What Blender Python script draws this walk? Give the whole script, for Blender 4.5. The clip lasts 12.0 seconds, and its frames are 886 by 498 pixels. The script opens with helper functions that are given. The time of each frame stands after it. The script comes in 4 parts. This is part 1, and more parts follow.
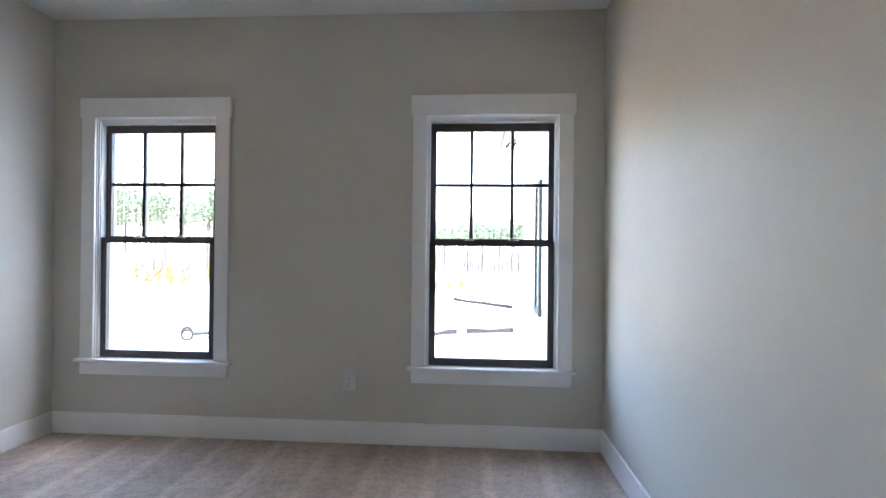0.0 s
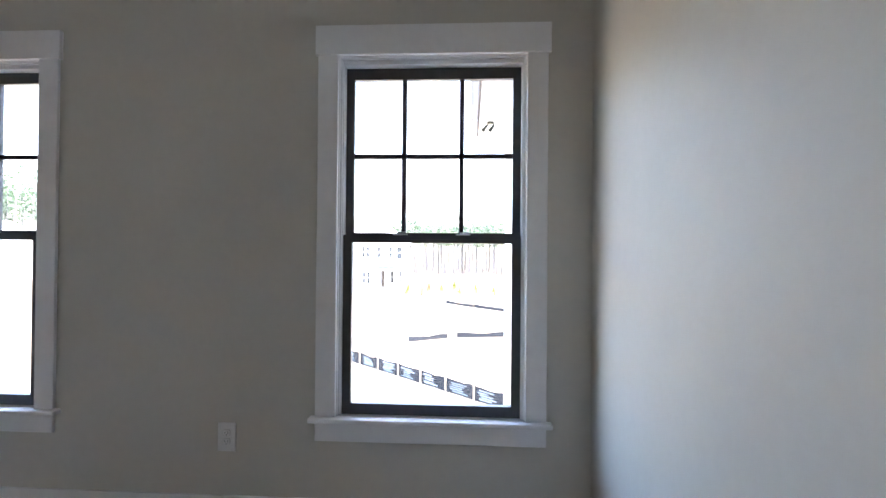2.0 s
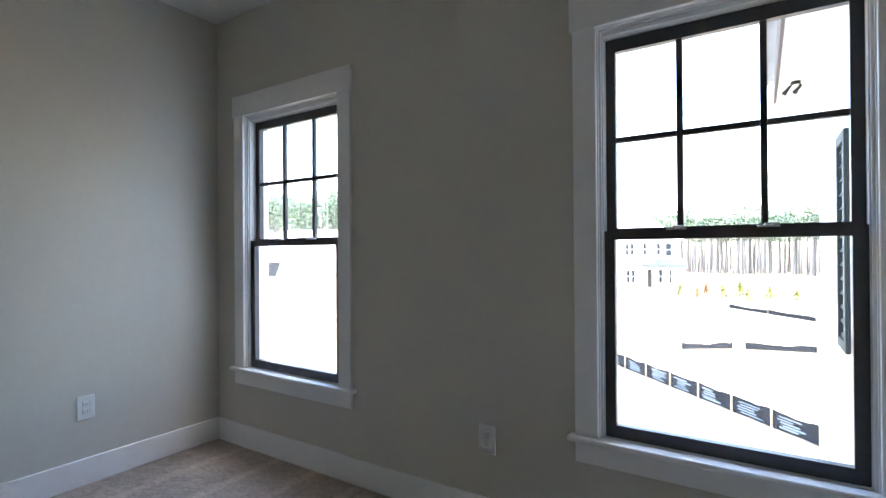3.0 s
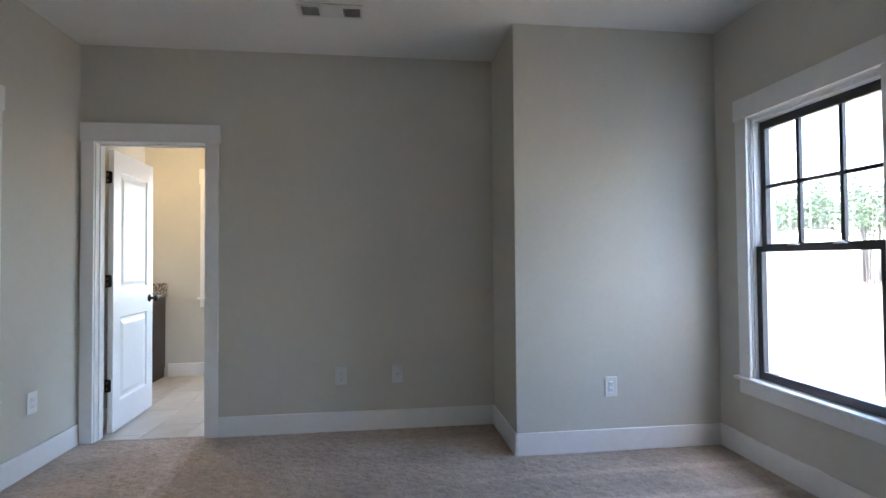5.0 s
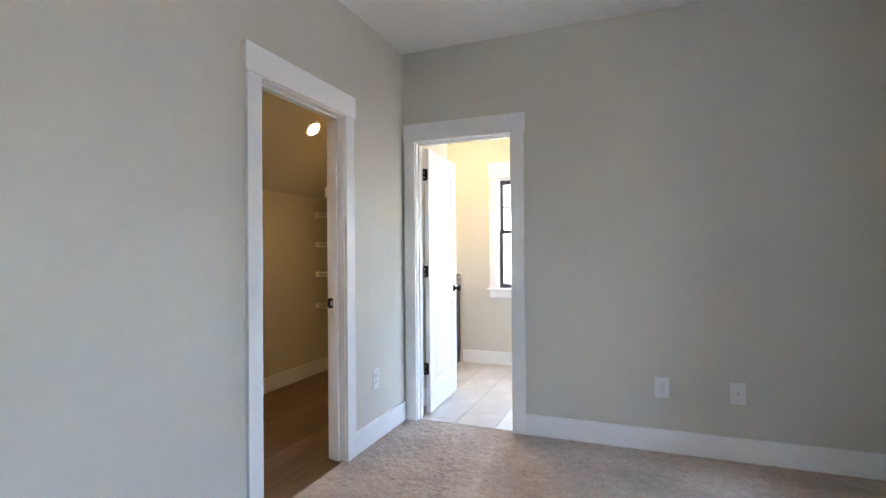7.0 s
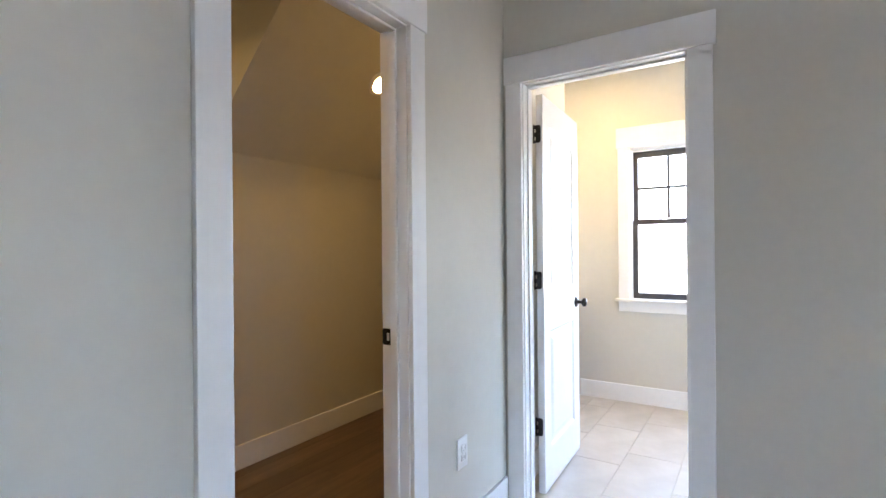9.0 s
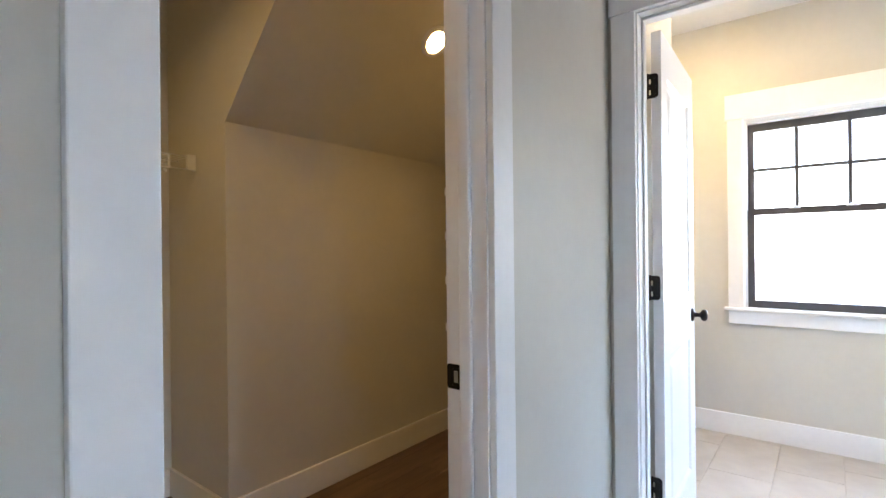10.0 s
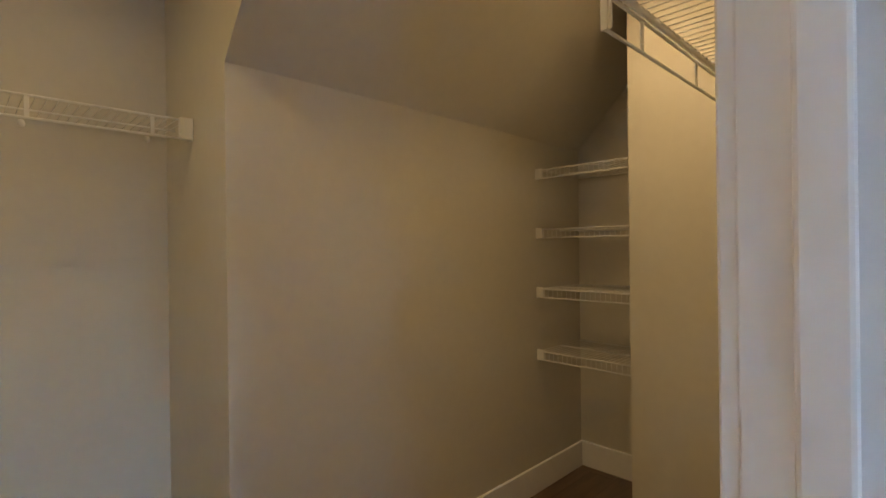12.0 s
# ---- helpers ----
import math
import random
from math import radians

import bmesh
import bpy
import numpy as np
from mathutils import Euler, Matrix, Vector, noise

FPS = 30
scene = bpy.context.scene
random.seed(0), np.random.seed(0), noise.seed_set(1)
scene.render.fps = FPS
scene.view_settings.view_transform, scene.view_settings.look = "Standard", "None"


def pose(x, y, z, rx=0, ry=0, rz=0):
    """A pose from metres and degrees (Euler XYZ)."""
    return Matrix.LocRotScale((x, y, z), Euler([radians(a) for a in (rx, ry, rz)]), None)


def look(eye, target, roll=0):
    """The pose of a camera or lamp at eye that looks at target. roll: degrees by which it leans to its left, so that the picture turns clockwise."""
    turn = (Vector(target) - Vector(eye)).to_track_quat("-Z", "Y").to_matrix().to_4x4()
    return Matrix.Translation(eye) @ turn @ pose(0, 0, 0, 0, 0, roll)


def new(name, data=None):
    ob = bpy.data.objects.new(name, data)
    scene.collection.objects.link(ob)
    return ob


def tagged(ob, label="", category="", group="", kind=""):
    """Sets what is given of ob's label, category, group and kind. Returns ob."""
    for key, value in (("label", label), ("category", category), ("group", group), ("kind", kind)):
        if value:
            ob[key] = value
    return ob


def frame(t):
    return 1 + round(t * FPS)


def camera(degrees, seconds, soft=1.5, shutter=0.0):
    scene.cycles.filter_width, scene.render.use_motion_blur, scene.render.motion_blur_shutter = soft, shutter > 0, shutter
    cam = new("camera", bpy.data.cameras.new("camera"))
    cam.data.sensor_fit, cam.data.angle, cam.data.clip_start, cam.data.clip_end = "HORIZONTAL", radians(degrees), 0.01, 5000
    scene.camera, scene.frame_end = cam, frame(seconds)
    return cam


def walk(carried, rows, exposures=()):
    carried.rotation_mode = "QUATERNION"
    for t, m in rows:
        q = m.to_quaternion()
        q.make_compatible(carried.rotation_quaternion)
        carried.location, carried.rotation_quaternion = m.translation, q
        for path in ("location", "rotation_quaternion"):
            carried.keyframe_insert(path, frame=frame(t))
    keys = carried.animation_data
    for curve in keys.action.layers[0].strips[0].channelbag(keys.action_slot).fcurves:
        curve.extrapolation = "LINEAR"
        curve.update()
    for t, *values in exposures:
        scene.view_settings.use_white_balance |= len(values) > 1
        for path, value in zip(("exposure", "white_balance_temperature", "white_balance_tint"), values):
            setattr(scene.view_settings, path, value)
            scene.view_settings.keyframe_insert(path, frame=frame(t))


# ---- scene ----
LENS = 84.2
cam = camera(LENS, 12.0)
# seconds, eye, target, roll
PATH = [
    (0, (0.033, -0.179, 1.232), (-0.097, 1.817, 1.239), 0.6),
    (0.5, (0.134, 0.088, 1.196), (0.025, 2.085, 1.226), 0.5),
    (1, (0.283, 0.356, 1.183), (0.201, 2.354, 1.216), 0.5),
    (1.5, (0.335, 0.582, 1.205), (0.265, 2.581, 1.227), 0.6),
    (2, (0.309, 0.783, 1.22), (0.198, 2.78, 1.236), 0.5),
    (2.5, (0.273, 0.931, 1.217), (-0.163, 2.883, 1.226), 0.3),
    (3, (0.255, 0.994, 1.225), (-0.833, 2.672, 1.233), -0.4),
    (3.5, (0.242, 0.917, 1.233), (-1.261, 2.236, 1.253), -0.5),
    (3.7, (0.238, 0.874, 1.235), (-1.386, 2.04, 1.258), -0.6),
    (5.3, (0.259, 0.655, 1.228), (-1.74, 0.711, 1.275), -0.4),
    (5.5, (0.256, 0.622, 1.224), (-1.742, 0.556, 1.272), -0.4),
    (6, (0.238, 0.479, 1.244), (-1.73, 0.121, 1.282), -0.3),
    (6.5, (0.158, 0.326, 1.262), (-1.756, -0.253, 1.284), -0.3),
    (7, (-0.059, 0.252, 1.234), (-1.919, -0.481, 1.253), -0.5),
    (7.2, (-0.177, 0.192, 1.236), (-2.023, -0.582, 1.26), -0.5),
    (8.8, (-1.07, -0.246, 1.262), (-2.776, -1.288, 1.264), -0.6),
    (9, (-1.156, -0.324, 1.258), (-2.844, -1.397, 1.261), -0.5),
    (9.5, (-1.384, -0.536, 1.248), (-3.006, -1.707, 1.253), -0.5),
    (10, (-1.617, -0.754, 1.249), (-3.191, -1.988, 1.249), -0.6),
    (10.5, (-1.813, -0.968, 1.25), (-3.316, -2.289, 1.259), -0.7),
    (11, (-1.899, -1.204, 1.248), (-3.322, -2.61, 1.252), -0.5),
    (11.5, (-2.013, -1.336, 1.259), (-3.406, -2.771, 1.256), -0.4),
    (12, (-2.171, -1.378, 1.266), (-3.579, -2.799, 1.264), -0.7),
]
EXPOSURE = [(0, 5.06, 6800, 15), (1.5, 4.92, 6800, 15), (2.0, 4.78, 6800, 16), (2.5, 4.52, 6800, 15), (3.0, 4.29, 6750, 11), (3.5, 3.97, 6750, 12), (5.5, 4.94, 6520, 13),
            (6.0, 5.06, 6570, 14), (6.5, 5.34, 6550, 14), (7, 5.54, 6550, 14), (9.0, 5.53, 6450, 15), (9.5, 5.51, 6450, 15), (10.5, 5.26, 6300, 15), (11, 5.05, 6120, 15), (12, 5.61, 5760, 13)]
walk(cam, [(t, look(e, g, r)) for t, e, g, r in PATH], EXPOSURE)

# ---- world, sun ----
world = bpy.data.worlds.new("world")
scene.world = world
world.use_nodes = True
wt = world.node_tree
sky = wt.nodes.new("ShaderNodeTexSky")
sky.sky_type = "NISHITA"
sky.sun_disc = False
sky.sun_elevation = radians(64)
sky.sun_rotation = radians(100)
sky.air_density, sky.dust_density, sky.ozone_density = 1.0, 1.6, 1.0
wt.links.new(sky.outputs[0], wt.nodes["Background"].inputs[0])
wt.nodes["Background"].inputs[1].default_value = 0.15

sun = new("sun", bpy.data.lights.new("sun", "SUN"))
sun.data.energy, sun.data.angle, sun.data.color = 0.7, radians(12), (1, 0.96, 0.9)
sun.matrix_world = look((0.432, -0.076, 0.899), (0, 0, 0))

# bulb of the recessed closet light
bulb = new("closet_bulb", bpy.data.lights.new("closet_bulb", "AREA"))
bulb.data.shape, bulb.data.size = "DISK", 0.014
bulb.data.energy, bulb.data.color, bulb.data.spread = 0.142, (1.0, 0.64, 0.22), radians(136)
bulb.matrix_world = look((-1.9, -2.37, 2.715), (-1.9, -2.3701, 0))

# area lamp added in the bathroom's west window opening to boost the sky light
west_sky_lamp = new("west_sky_lamp", bpy.data.lights.new("west_sky_lamp", "AREA"))
west_sky_lamp.data.shape, west_sky_lamp.data.size, west_sky_lamp.data.size_y = "RECTANGLE", 0.76, 1.15
west_sky_lamp.data.energy, west_sky_lamp.data.color = 0.40, (0.93, 0.97, 1.0)
west_sky_lamp.matrix_world = look((-5.49, -0.772, 1.46), (-4.0, -0.772, 1.46))

# ---- plan, metres ----
XR, YW, XB, YB, XF, YC, H = 0.83, 2.912, -2.765, 1.522, -3.38, -1.371, 2.74
T = 0.108
TO = 0.17
YK, XS, YBK, XN, YN, XE = -2.852, -2.735, -3.42, -4.20, -2.30, -4.75
ZK, PITCH = 1.825, 1.04
XBW, YBS, YBN = -5.36, -2.20, 1.05
XCE = -1.15
ZG = -4.1
WIN = (-2.063, 0.137)
WZ0, WZ1, WW = 0.50, 2.083, 0.822

# ---- materials ----
def nodes(name):
    m = bpy.data.materials.new(name)
    m.use_nodes = True
    nt = m.node_tree
    return m, nt, nt.nodes["Principled BSDF"]


def noise_node(nt, scale, detail=3.0, rough=0.5, vec=None):
    n = nt.nodes.new("ShaderNodeTexNoise")
    n.inputs["Scale"].default_value, n.inputs["Detail"].default_value, n.inputs["Roughness"].default_value = scale, detail, rough
    if vec is None:
        c = nt.nodes.new("ShaderNodeTexCoord")
        vec = c.outputs["Object"]
    nt.links.new(vec, n.inputs["Vector"])
    return n


def ramp(nt, fac, c0, c1, p0=0.35, p1=0.65):
    r = nt.nodes.new("ShaderNodeValToRGB")
    r.color_ramp.elements[0].position, r.color_ramp.elements[1].position = p0, p1
    r.color_ramp.elements[0].color, r.color_ramp.elements[1].color = (*c0, 1), (*c1, 1)
    nt.links.new(fac, r.inputs[0])
    return r


def mixc(nt, fac, a, b, mode="MIX"):
    n = nt.nodes.new("ShaderNodeMix")
    n.data_type, n.blend_type = "RGBA", mode
    if isinstance(fac, (int, float)):
        n.inputs[0].default_value = fac
    else:
        nt.links.new(fac, n.inputs[0])
    nt.links.new(a, n.inputs[6])
    nt.links.new(b, n.inputs[7])
    return n.outputs[2]


def bump(nt, b, height, strength, dist):
    n = nt.nodes.new("ShaderNodeBump")
    n.inputs["Strength"].default_value, n.inputs["Distance"].default_value = strength, dist
    nt.links.new(height, n.inputs["Height"])
    nt.links.new(n.outputs[0], b.inputs["Normal"])


def scaled(c, k):
    return tuple(min(1, v * k) for v in c)


def paint(name, c, rough=0.6, big=0.03, fine=220.0, bstr=0.12, bdist=0.0006):
    """Rolled or brushed paint: faint blotches, orange-peel relief."""
    m, nt, b = nodes(name)
    n1 = noise_node(nt, 1.7, 4)
    n2 = noise_node(nt, 26, 3)
    r1 = ramp(nt, n1.outputs[0], scaled(c, 1 - big), scaled(c, 1 + big), 0.3, 0.7)
    r2 = ramp(nt, n2.outputs[0], (0.97, 0.97, 0.97), (1, 1, 1), 0.3, 0.7)
    nt.links.new(mixc(nt, 1.0, r1.outputs[0], r2.outputs[0], "MULTIPLY"), b.inputs["Base Color"])
    rr = nt.nodes.new("ShaderNodeMapRange")
    rr.inputs[3].default_value, rr.inputs[4].default_value = rough - 0.06, rough + 0.06
    nt.links.new(n2.outputs[0], rr.inputs[0])
    nt.links.new(rr.outputs[0], b.inputs["Roughness"])
    n3 = noise_node(nt, fine, 2)
    bump(nt, b, n3.outputs[0], bstr, bdist)
    return m


def plain(name, c, rough=0.5, metal=0.0, var=0.06, scale=30.0):
    m, nt, b = nodes(name)
    n1 = noise_node(nt, scale, 3)
    r1 = ramp(nt, n1.outputs[0], scaled(c, 1 - var), scaled(c, 1 + var), 0.3, 0.7)
    nt.links.new(r1.outputs[0], b.inputs["Base Color"])
    b.inputs["Roughness"].default_value, b.inputs["Metallic"].default_value = rough, metal
    return m


def carpet_material(turn):
    m, nt, b = nodes("carpet_pile")
    tuft = noise_node(nt, 70, 2, 0.5)
    clump = noise_node(nt, 19, 4, 0.7)
    c = nt.nodes.new("ShaderNodeTexCoord")
    mp = nt.nodes.new("ShaderNodeMapping")
    mp.inputs["Rotation"].default_value = (0, 0, radians(turn))
    mp.inputs["Scale"].default_value = (3.4, 0.35, 1)
    nt.links.new(c.outputs["Object"], mp.inputs[0])
    track = noise_node(nt, 1.3, 2, 0.4, mp.outputs[0])
    a = ramp(nt, tuft.outputs[0], (0.45, 0.358, 0.288), (0.555, 0.455, 0.378), 0.30, 0.68)
    d = ramp(nt, clump.outputs[0], (0.83, 0.815, 0.80), (1.07, 1.07, 1.07), 0.36, 0.64)
    e = ramp(nt, track.outputs[0], (0.90, 0.895, 0.89), (1.04, 1.04, 1.04), 0.38, 0.62)
    mp2 = nt.nodes.new("ShaderNodeMapping")
    mp2.inputs["Rotation"].default_value = (0, 0, radians(turn - 4))
    nt.links.new(c.outputs["Object"], mp2.inputs[0])
    wv = nt.nodes.new("ShaderNodeTexWave")
    wv.inputs["Scale"].default_value, wv.inputs["Distortion"].default_value = 0.97, 1.1
    wv.inputs["Detail"].default_value, wv.inputs["Detail Scale"].default_value = 2.0, 1.2
    nt.links.new(mp2.outputs[0], wv.inputs["Vector"])
    g = ramp(nt, wv.outputs[0], (0.95, 0.95, 0.95), (1.17, 1.17, 1.17), 0.84, 0.99)
    sp = nt.nodes.new("ShaderNodeSeparateXYZ")
    nt.links.new(c.outputs["Object"], sp.inputs[0])
    fade = nt.nodes.new("ShaderNodeMapRange")
    fade.inputs[1].default_value, fade.inputs[2].default_value = 0.7, 1.7
    nt.links.new(sp.outputs[1], fade.inputs[0])
    blot = noise_node(nt, 2.3, 3, 0.55)
    h = ramp(nt, blot.outputs[0], (0.86, 0.855, 0.85), (1.08, 1.08, 1.08), 0.38, 0.62)
    x = mixc(nt, 1.0, a.outputs[0], d.outputs[0], "MULTIPLY")
    x = mixc(nt, 1.0, x, h.outputs[0], "MULTIPLY")
    x = mixc(nt, fade.outputs[0], x, g.outputs[0], "MULTIPLY")
    nt.links.new(mixc(nt, 1.0, x, e.outputs[0], "MULTIPLY"), b.inputs["Base Color"])
    b.inputs["Roughness"].default_value = 0.95
    b.inputs["Sheen Weight"].default_value = 0.25
    s = nt.nodes.new("ShaderNodeMath")
    s.operation = "ADD"
    nt.links.new(tuft.outputs[0], s.inputs[0])
    nt.links.new(clump.outputs[0], s.inputs[1])
    bump(nt, b, s.outputs[0], 0.6, 0.007)
    return m


def plank_material():
    """Brown wood-look plank with long grain along x."""
    m, nt, b = nodes("wood_plank")
    o = nt.nodes.new("ShaderNodeObjectInfo")
    c = nt.nodes.new("ShaderNodeTexCoord")
    mp = nt.nodes.new("ShaderNodeMapping")
    mp.inputs["Scale"].default_value = (1.0, 9, 1)
    nt.links.new(c.outputs["Object"], mp.inputs[0])
    off = nt.nodes.new("ShaderNodeVectorMath")
    off.operation = "ADD"
    nt.links.new(mp.outputs[0], off.inputs[0])
    sc = nt.nodes.new("ShaderNodeMath")
    sc.operation = "MULTIPLY"
    sc.inputs[1].default_value = 37
    nt.links.new(o.outputs["Random"], sc.inputs[0])
    nt.links.new(sc.outputs[0], off.inputs[1])
    g = noise_node(nt, 2.2, 5, 0.6, off.outputs[0])
    f = noise_node(nt, 14, 3, 0.6, off.outputs[0])
    r1 = ramp(nt, g.outputs[0], (0.11, 0.072, 0.048), (0.175, 0.117, 0.079), 0.3, 0.7)
    r2 = ramp(nt, f.outputs[0], (0.93, 0.92, 0.92), (1.04, 1.04, 1.04), 0.35, 0.65)
    r3 = ramp(nt, o.outputs["Random"], (0.82, 0.80, 0.78), (1.12, 1.12, 1.12), 0.0, 1.0)
    x = mixc(nt, 1.0, r1.outputs[0], r2.outputs[0], "MULTIPLY")
    nt.links.new(mixc(nt, 1.0, x, r3.outputs[0], "MULTIPLY"), b.inputs["Base Color"])
    b.inputs["Roughness"].default_value = 0.42
    bump(nt, b, f.outputs[0], 0.15, 0.001)
    return m


def tile_material():
    m, nt, b = nodes("porcelain_tile")
    o = nt.nodes.new("ShaderNodeObjectInfo")
    n1 = noise_node(nt, 4, 5, 0.6)
    n2 = noise_node(nt, 60, 3)
    r1 = ramp(nt, n1.outputs[0], (0.46, 0.43, 0.385), (0.58, 0.55, 0.50), 0.3, 0.7)
    r2 = ramp(nt, o.outputs["Random"], (0.965, 0.96, 0.955), (1.03, 1.03, 1.03), 0.0, 1.0)
    nt.links.new(mixc(nt, 1.0, r1.outputs[0], r2.outputs[0], "MULTIPLY"), b.inputs["Base Color"])
    b.inputs["Roughness"].default_value = 0.33
    bump(nt, b, n2.outputs[0], 0.08, 0.001)
    return m


def granite_material():
    m, nt, b = nodes("granite")
    v = nt.nodes.new("ShaderNodeTexVoronoi")
    v.inputs["Scale"].default_value = 90
    c = nt.nodes.new("ShaderNodeTexCoord")
    nt.links.new(c.outputs["Object"], v.inputs["Vector"])
    n1 = noise_node(nt, 45, 4, 0.7)
    r1 = ramp(nt, n1.outputs[0], (0.10, 0.085, 0.07), (0.55, 0.50, 0.43), 0.4, 0.6)
    r2 = ramp(nt, v.outputs["Distance"], (0.5, 0.48, 0.45), (1, 1, 1), 0.1, 0.5)
    nt.links.new(mixc(nt, 1.0, r1.outputs[0], r2.outputs[0], "MULTIPLY"), b.inputs["Base Color"])
    b.inputs["Roughness"].default_value = 0.2
    return m


def glass_material():
    m = bpy.data.materials.new("window_glass")
    m.use_nodes = True
    nt = m.node_tree
    nt.nodes.clear()
    out = nt.nodes.new("ShaderNodeOutputMaterial")
    tr = nt.nodes.new("ShaderNodeBsdfTransparent")
    tr.inputs[0].default_value = (0.96, 0.975, 0.97, 1)
    gl = nt.nodes.new("ShaderNodeBsdfGlossy")
    gl.inputs["Roughness"].default_value = 0.02
    mx = nt.nodes.new("ShaderNodeMixShader")
    mx.inputs[0].default_value = 0.045
    nt.links.new(tr.outputs[0], mx.inputs[1])
    nt.links.new(gl.outputs[0], mx.inputs[2])
    nt.links.new(mx.outputs[0], out.inputs[0])
    return m


def glow(name, c, strength):
    m, nt, b = nodes(name)
    b.inputs["Base Color"].default_value = (0.8, 0.8, 0.78, 1)
    b.inputs["Emission Color"].default_value = (*c, 1)
    b.inputs["Emission Strength"].default_value = strength
    return m


def ground_material():
    m, nt, b = nodes("graded_soil")
    n1 = noise_node(nt, 0.08, 6, 0.6)
    n2 = noise_node(nt, 1.6, 5, 0.7)
    r1 = ramp(nt, n1.outputs[0], (0.31, 0.235, 0.145), (0.43, 0.34, 0.23), 0.35, 0.65)
    r2 = ramp(nt, n2.outputs[0], (0.85, 0.84, 0.82), (1.05, 1.05, 1.05), 0.35, 0.65)
    nt.links.new(mixc(nt, 1.0, r1.outputs[0], r2.outputs[0], "MULTIPLY"), b.inputs["Base Color"])
    b.inputs["Roughness"].default_value = 0.95
    bump(nt, b, n2.outputs[0], 0.5, 0.05)
    return m


def leaf_material(name, c0, c1):
    m, nt, b = nodes(name)
    g = nt.nodes.new("ShaderNodeNewGeometry")
    r1 = ramp(nt, g.outputs["Random Per Island"], c0, c1, 0.0, 1.0)
    nt.links.new(r1.outputs[0], b.inputs["Base Color"])
    b.inputs["Roughness"].default_value = 0.7
    return m


M_wall = paint("wall_paint_greige", (0.635, 0.611, 0.549), 0.6)
M_ceil = paint("ceiling_paint_white", (0.84, 0.84, 0.83), 0.8, 0.02, 160, 0.2, 0.001)
M_trim = paint("trim_paint_white", (0.88, 0.88, 0.88), 0.32, 0.012, 90, 0.05, 0.0004)
M_door = paint("door_paint_white", (0.84, 0.84, 0.84), 0.36, 0.012, 140, 0.08, 0.0004)
M_vinyl = plain("window_vinyl_white", (0.78, 0.79, 0.80), 0.3, 0, 0.02)
M_sash = plain("sash_black", (0.05, 0.05, 0.056), 0.42, 0, 0.12)
M_black = plain("oil_rubbed_bronze", (0.018, 0.016, 0.016), 0.35, 0.7, 0.2)
M_steel = plain("satin_steel", (0.55, 0.55, 0.56), 0.3, 0.9, 0.05)
M_plate = plain("outlet_plastic_white", (0.80, 0.80, 0.80), 0.28, 0, 0.01)
M_slot_shade = plain("slot_shade", (0.22, 0.22, 0.22), 0.6)
M_wire = plain("wire_shelf_coating", (0.80, 0.80, 0.78), 0.35, 0, 0.02)
M_vent = plain("register_enamel", (0.72, 0.72, 0.72), 0.35, 0, 0.03)
M_slat = plain("register_louvre_grey", (0.28, 0.28, 0.285), 0.45, 0, 0.05)
M_vent_shade = plain("register_shade_dark", (0.04, 0.04, 0.045), 0.7)
M_carpet = carpet_material(3)
M_plank = plank_material()
M_tile = tile_material()
M_grout = plain("grout", (0.53, 0.50, 0.455), 0.9)
M_granite = granite_material()
M_vanity = plain("espresso_wood", (0.035, 0.020, 0.014), 0.35, 0, 0.3, 14)
M_glass = glass_material()
M_lamp = glow("lamp_diffuser", (1.0, 0.625, 0.24), 5.0)
M_lamp2 = glow("ceiling_disc", (1.0, 0.70, 0.30), 2.2)
M_bulb = glow("recessed_bulb", (1.0, 0.65, 0.28), 2.0)
M_ground = ground_material()
M_siding = paint("lap_siding_white", (0.75, 0.75, 0.74), 0.6)
M_soffit = paint("soffit_paint", (0.10, 0.08, 0.075), 0.8)
M_shutter = plain("shutter_green", (0.008, 0.014, 0.012), 0.7)
M_roof = plain("roof_shingle", (0.20, 0.19, 0.19), 0.9, 0, 0.3, 6)
M_fence = plain("silt_fabric", (0.010, 0.012, 0.017), 0.9, 0, 0.35, 8)
M_stake = plain("stake_wood", (0.55, 0.42, 0.28), 0.8, 0, 0.2)
M_print = plain("fabric_print", (0.24, 0.28, 0.32), 0.8)
# wide range per trunk: sunlit and shaded trunks put into the bark colour
M_bark = leaf_material("pine_bark_lit_shaded", (0.07, 0.063, 0.06), (0.33, 0.30, 0.29))
M_needle = leaf_material("pine_needles", (0.07, 0.112, 0.065), (0.125, 0.18, 0.105))
M_shrub_a = leaf_material("shrub_yellow_green", (0.10, 0.11, 0.018), (0.25, 0.23, 0.045))
M_shrub_b = leaf_material("shrub_rust", (0.14, 0.06, 0.02), (0.30, 0.16, 0.055))
M_rubber = plain("tyre_rubber", (0.006, 0.006, 0.0065), 0.9)
M_farglass = plain("far_window_glass", (0.015, 0.018, 0.022), 0.7)
M_paleglass = plain("pale_window_glass", (0.16, 0.20, 0.24), 0.4)
M_porch = plain("porch_roof_metal", (0.07, 0.095, 0.10), 0.5, 0.2, 0.1)
M_cyan = plain("survey_tape_cyan", (0.0, 0.022, 0.024), 0.7)
# near-black so the sunlit body reads as a shaded side
M_dumpster = plain("dumpster_steel_shaded", (0.018, 0.022, 0.027), 0.7, 0, 0.2, 3)


# ---- mesh helpers ----
def quads(bm, vs, fs):
    v = [bm.verts.new(p) for p in vs]
    for f in fs:
        bm.faces.new([v[i] for i in f])
    return v


CUBE = [(0, 3, 2, 1), (4, 5, 6, 7), (0, 1, 5, 4), (1, 2, 6, 5), (2, 3, 7, 6), (3, 0, 4, 7)]


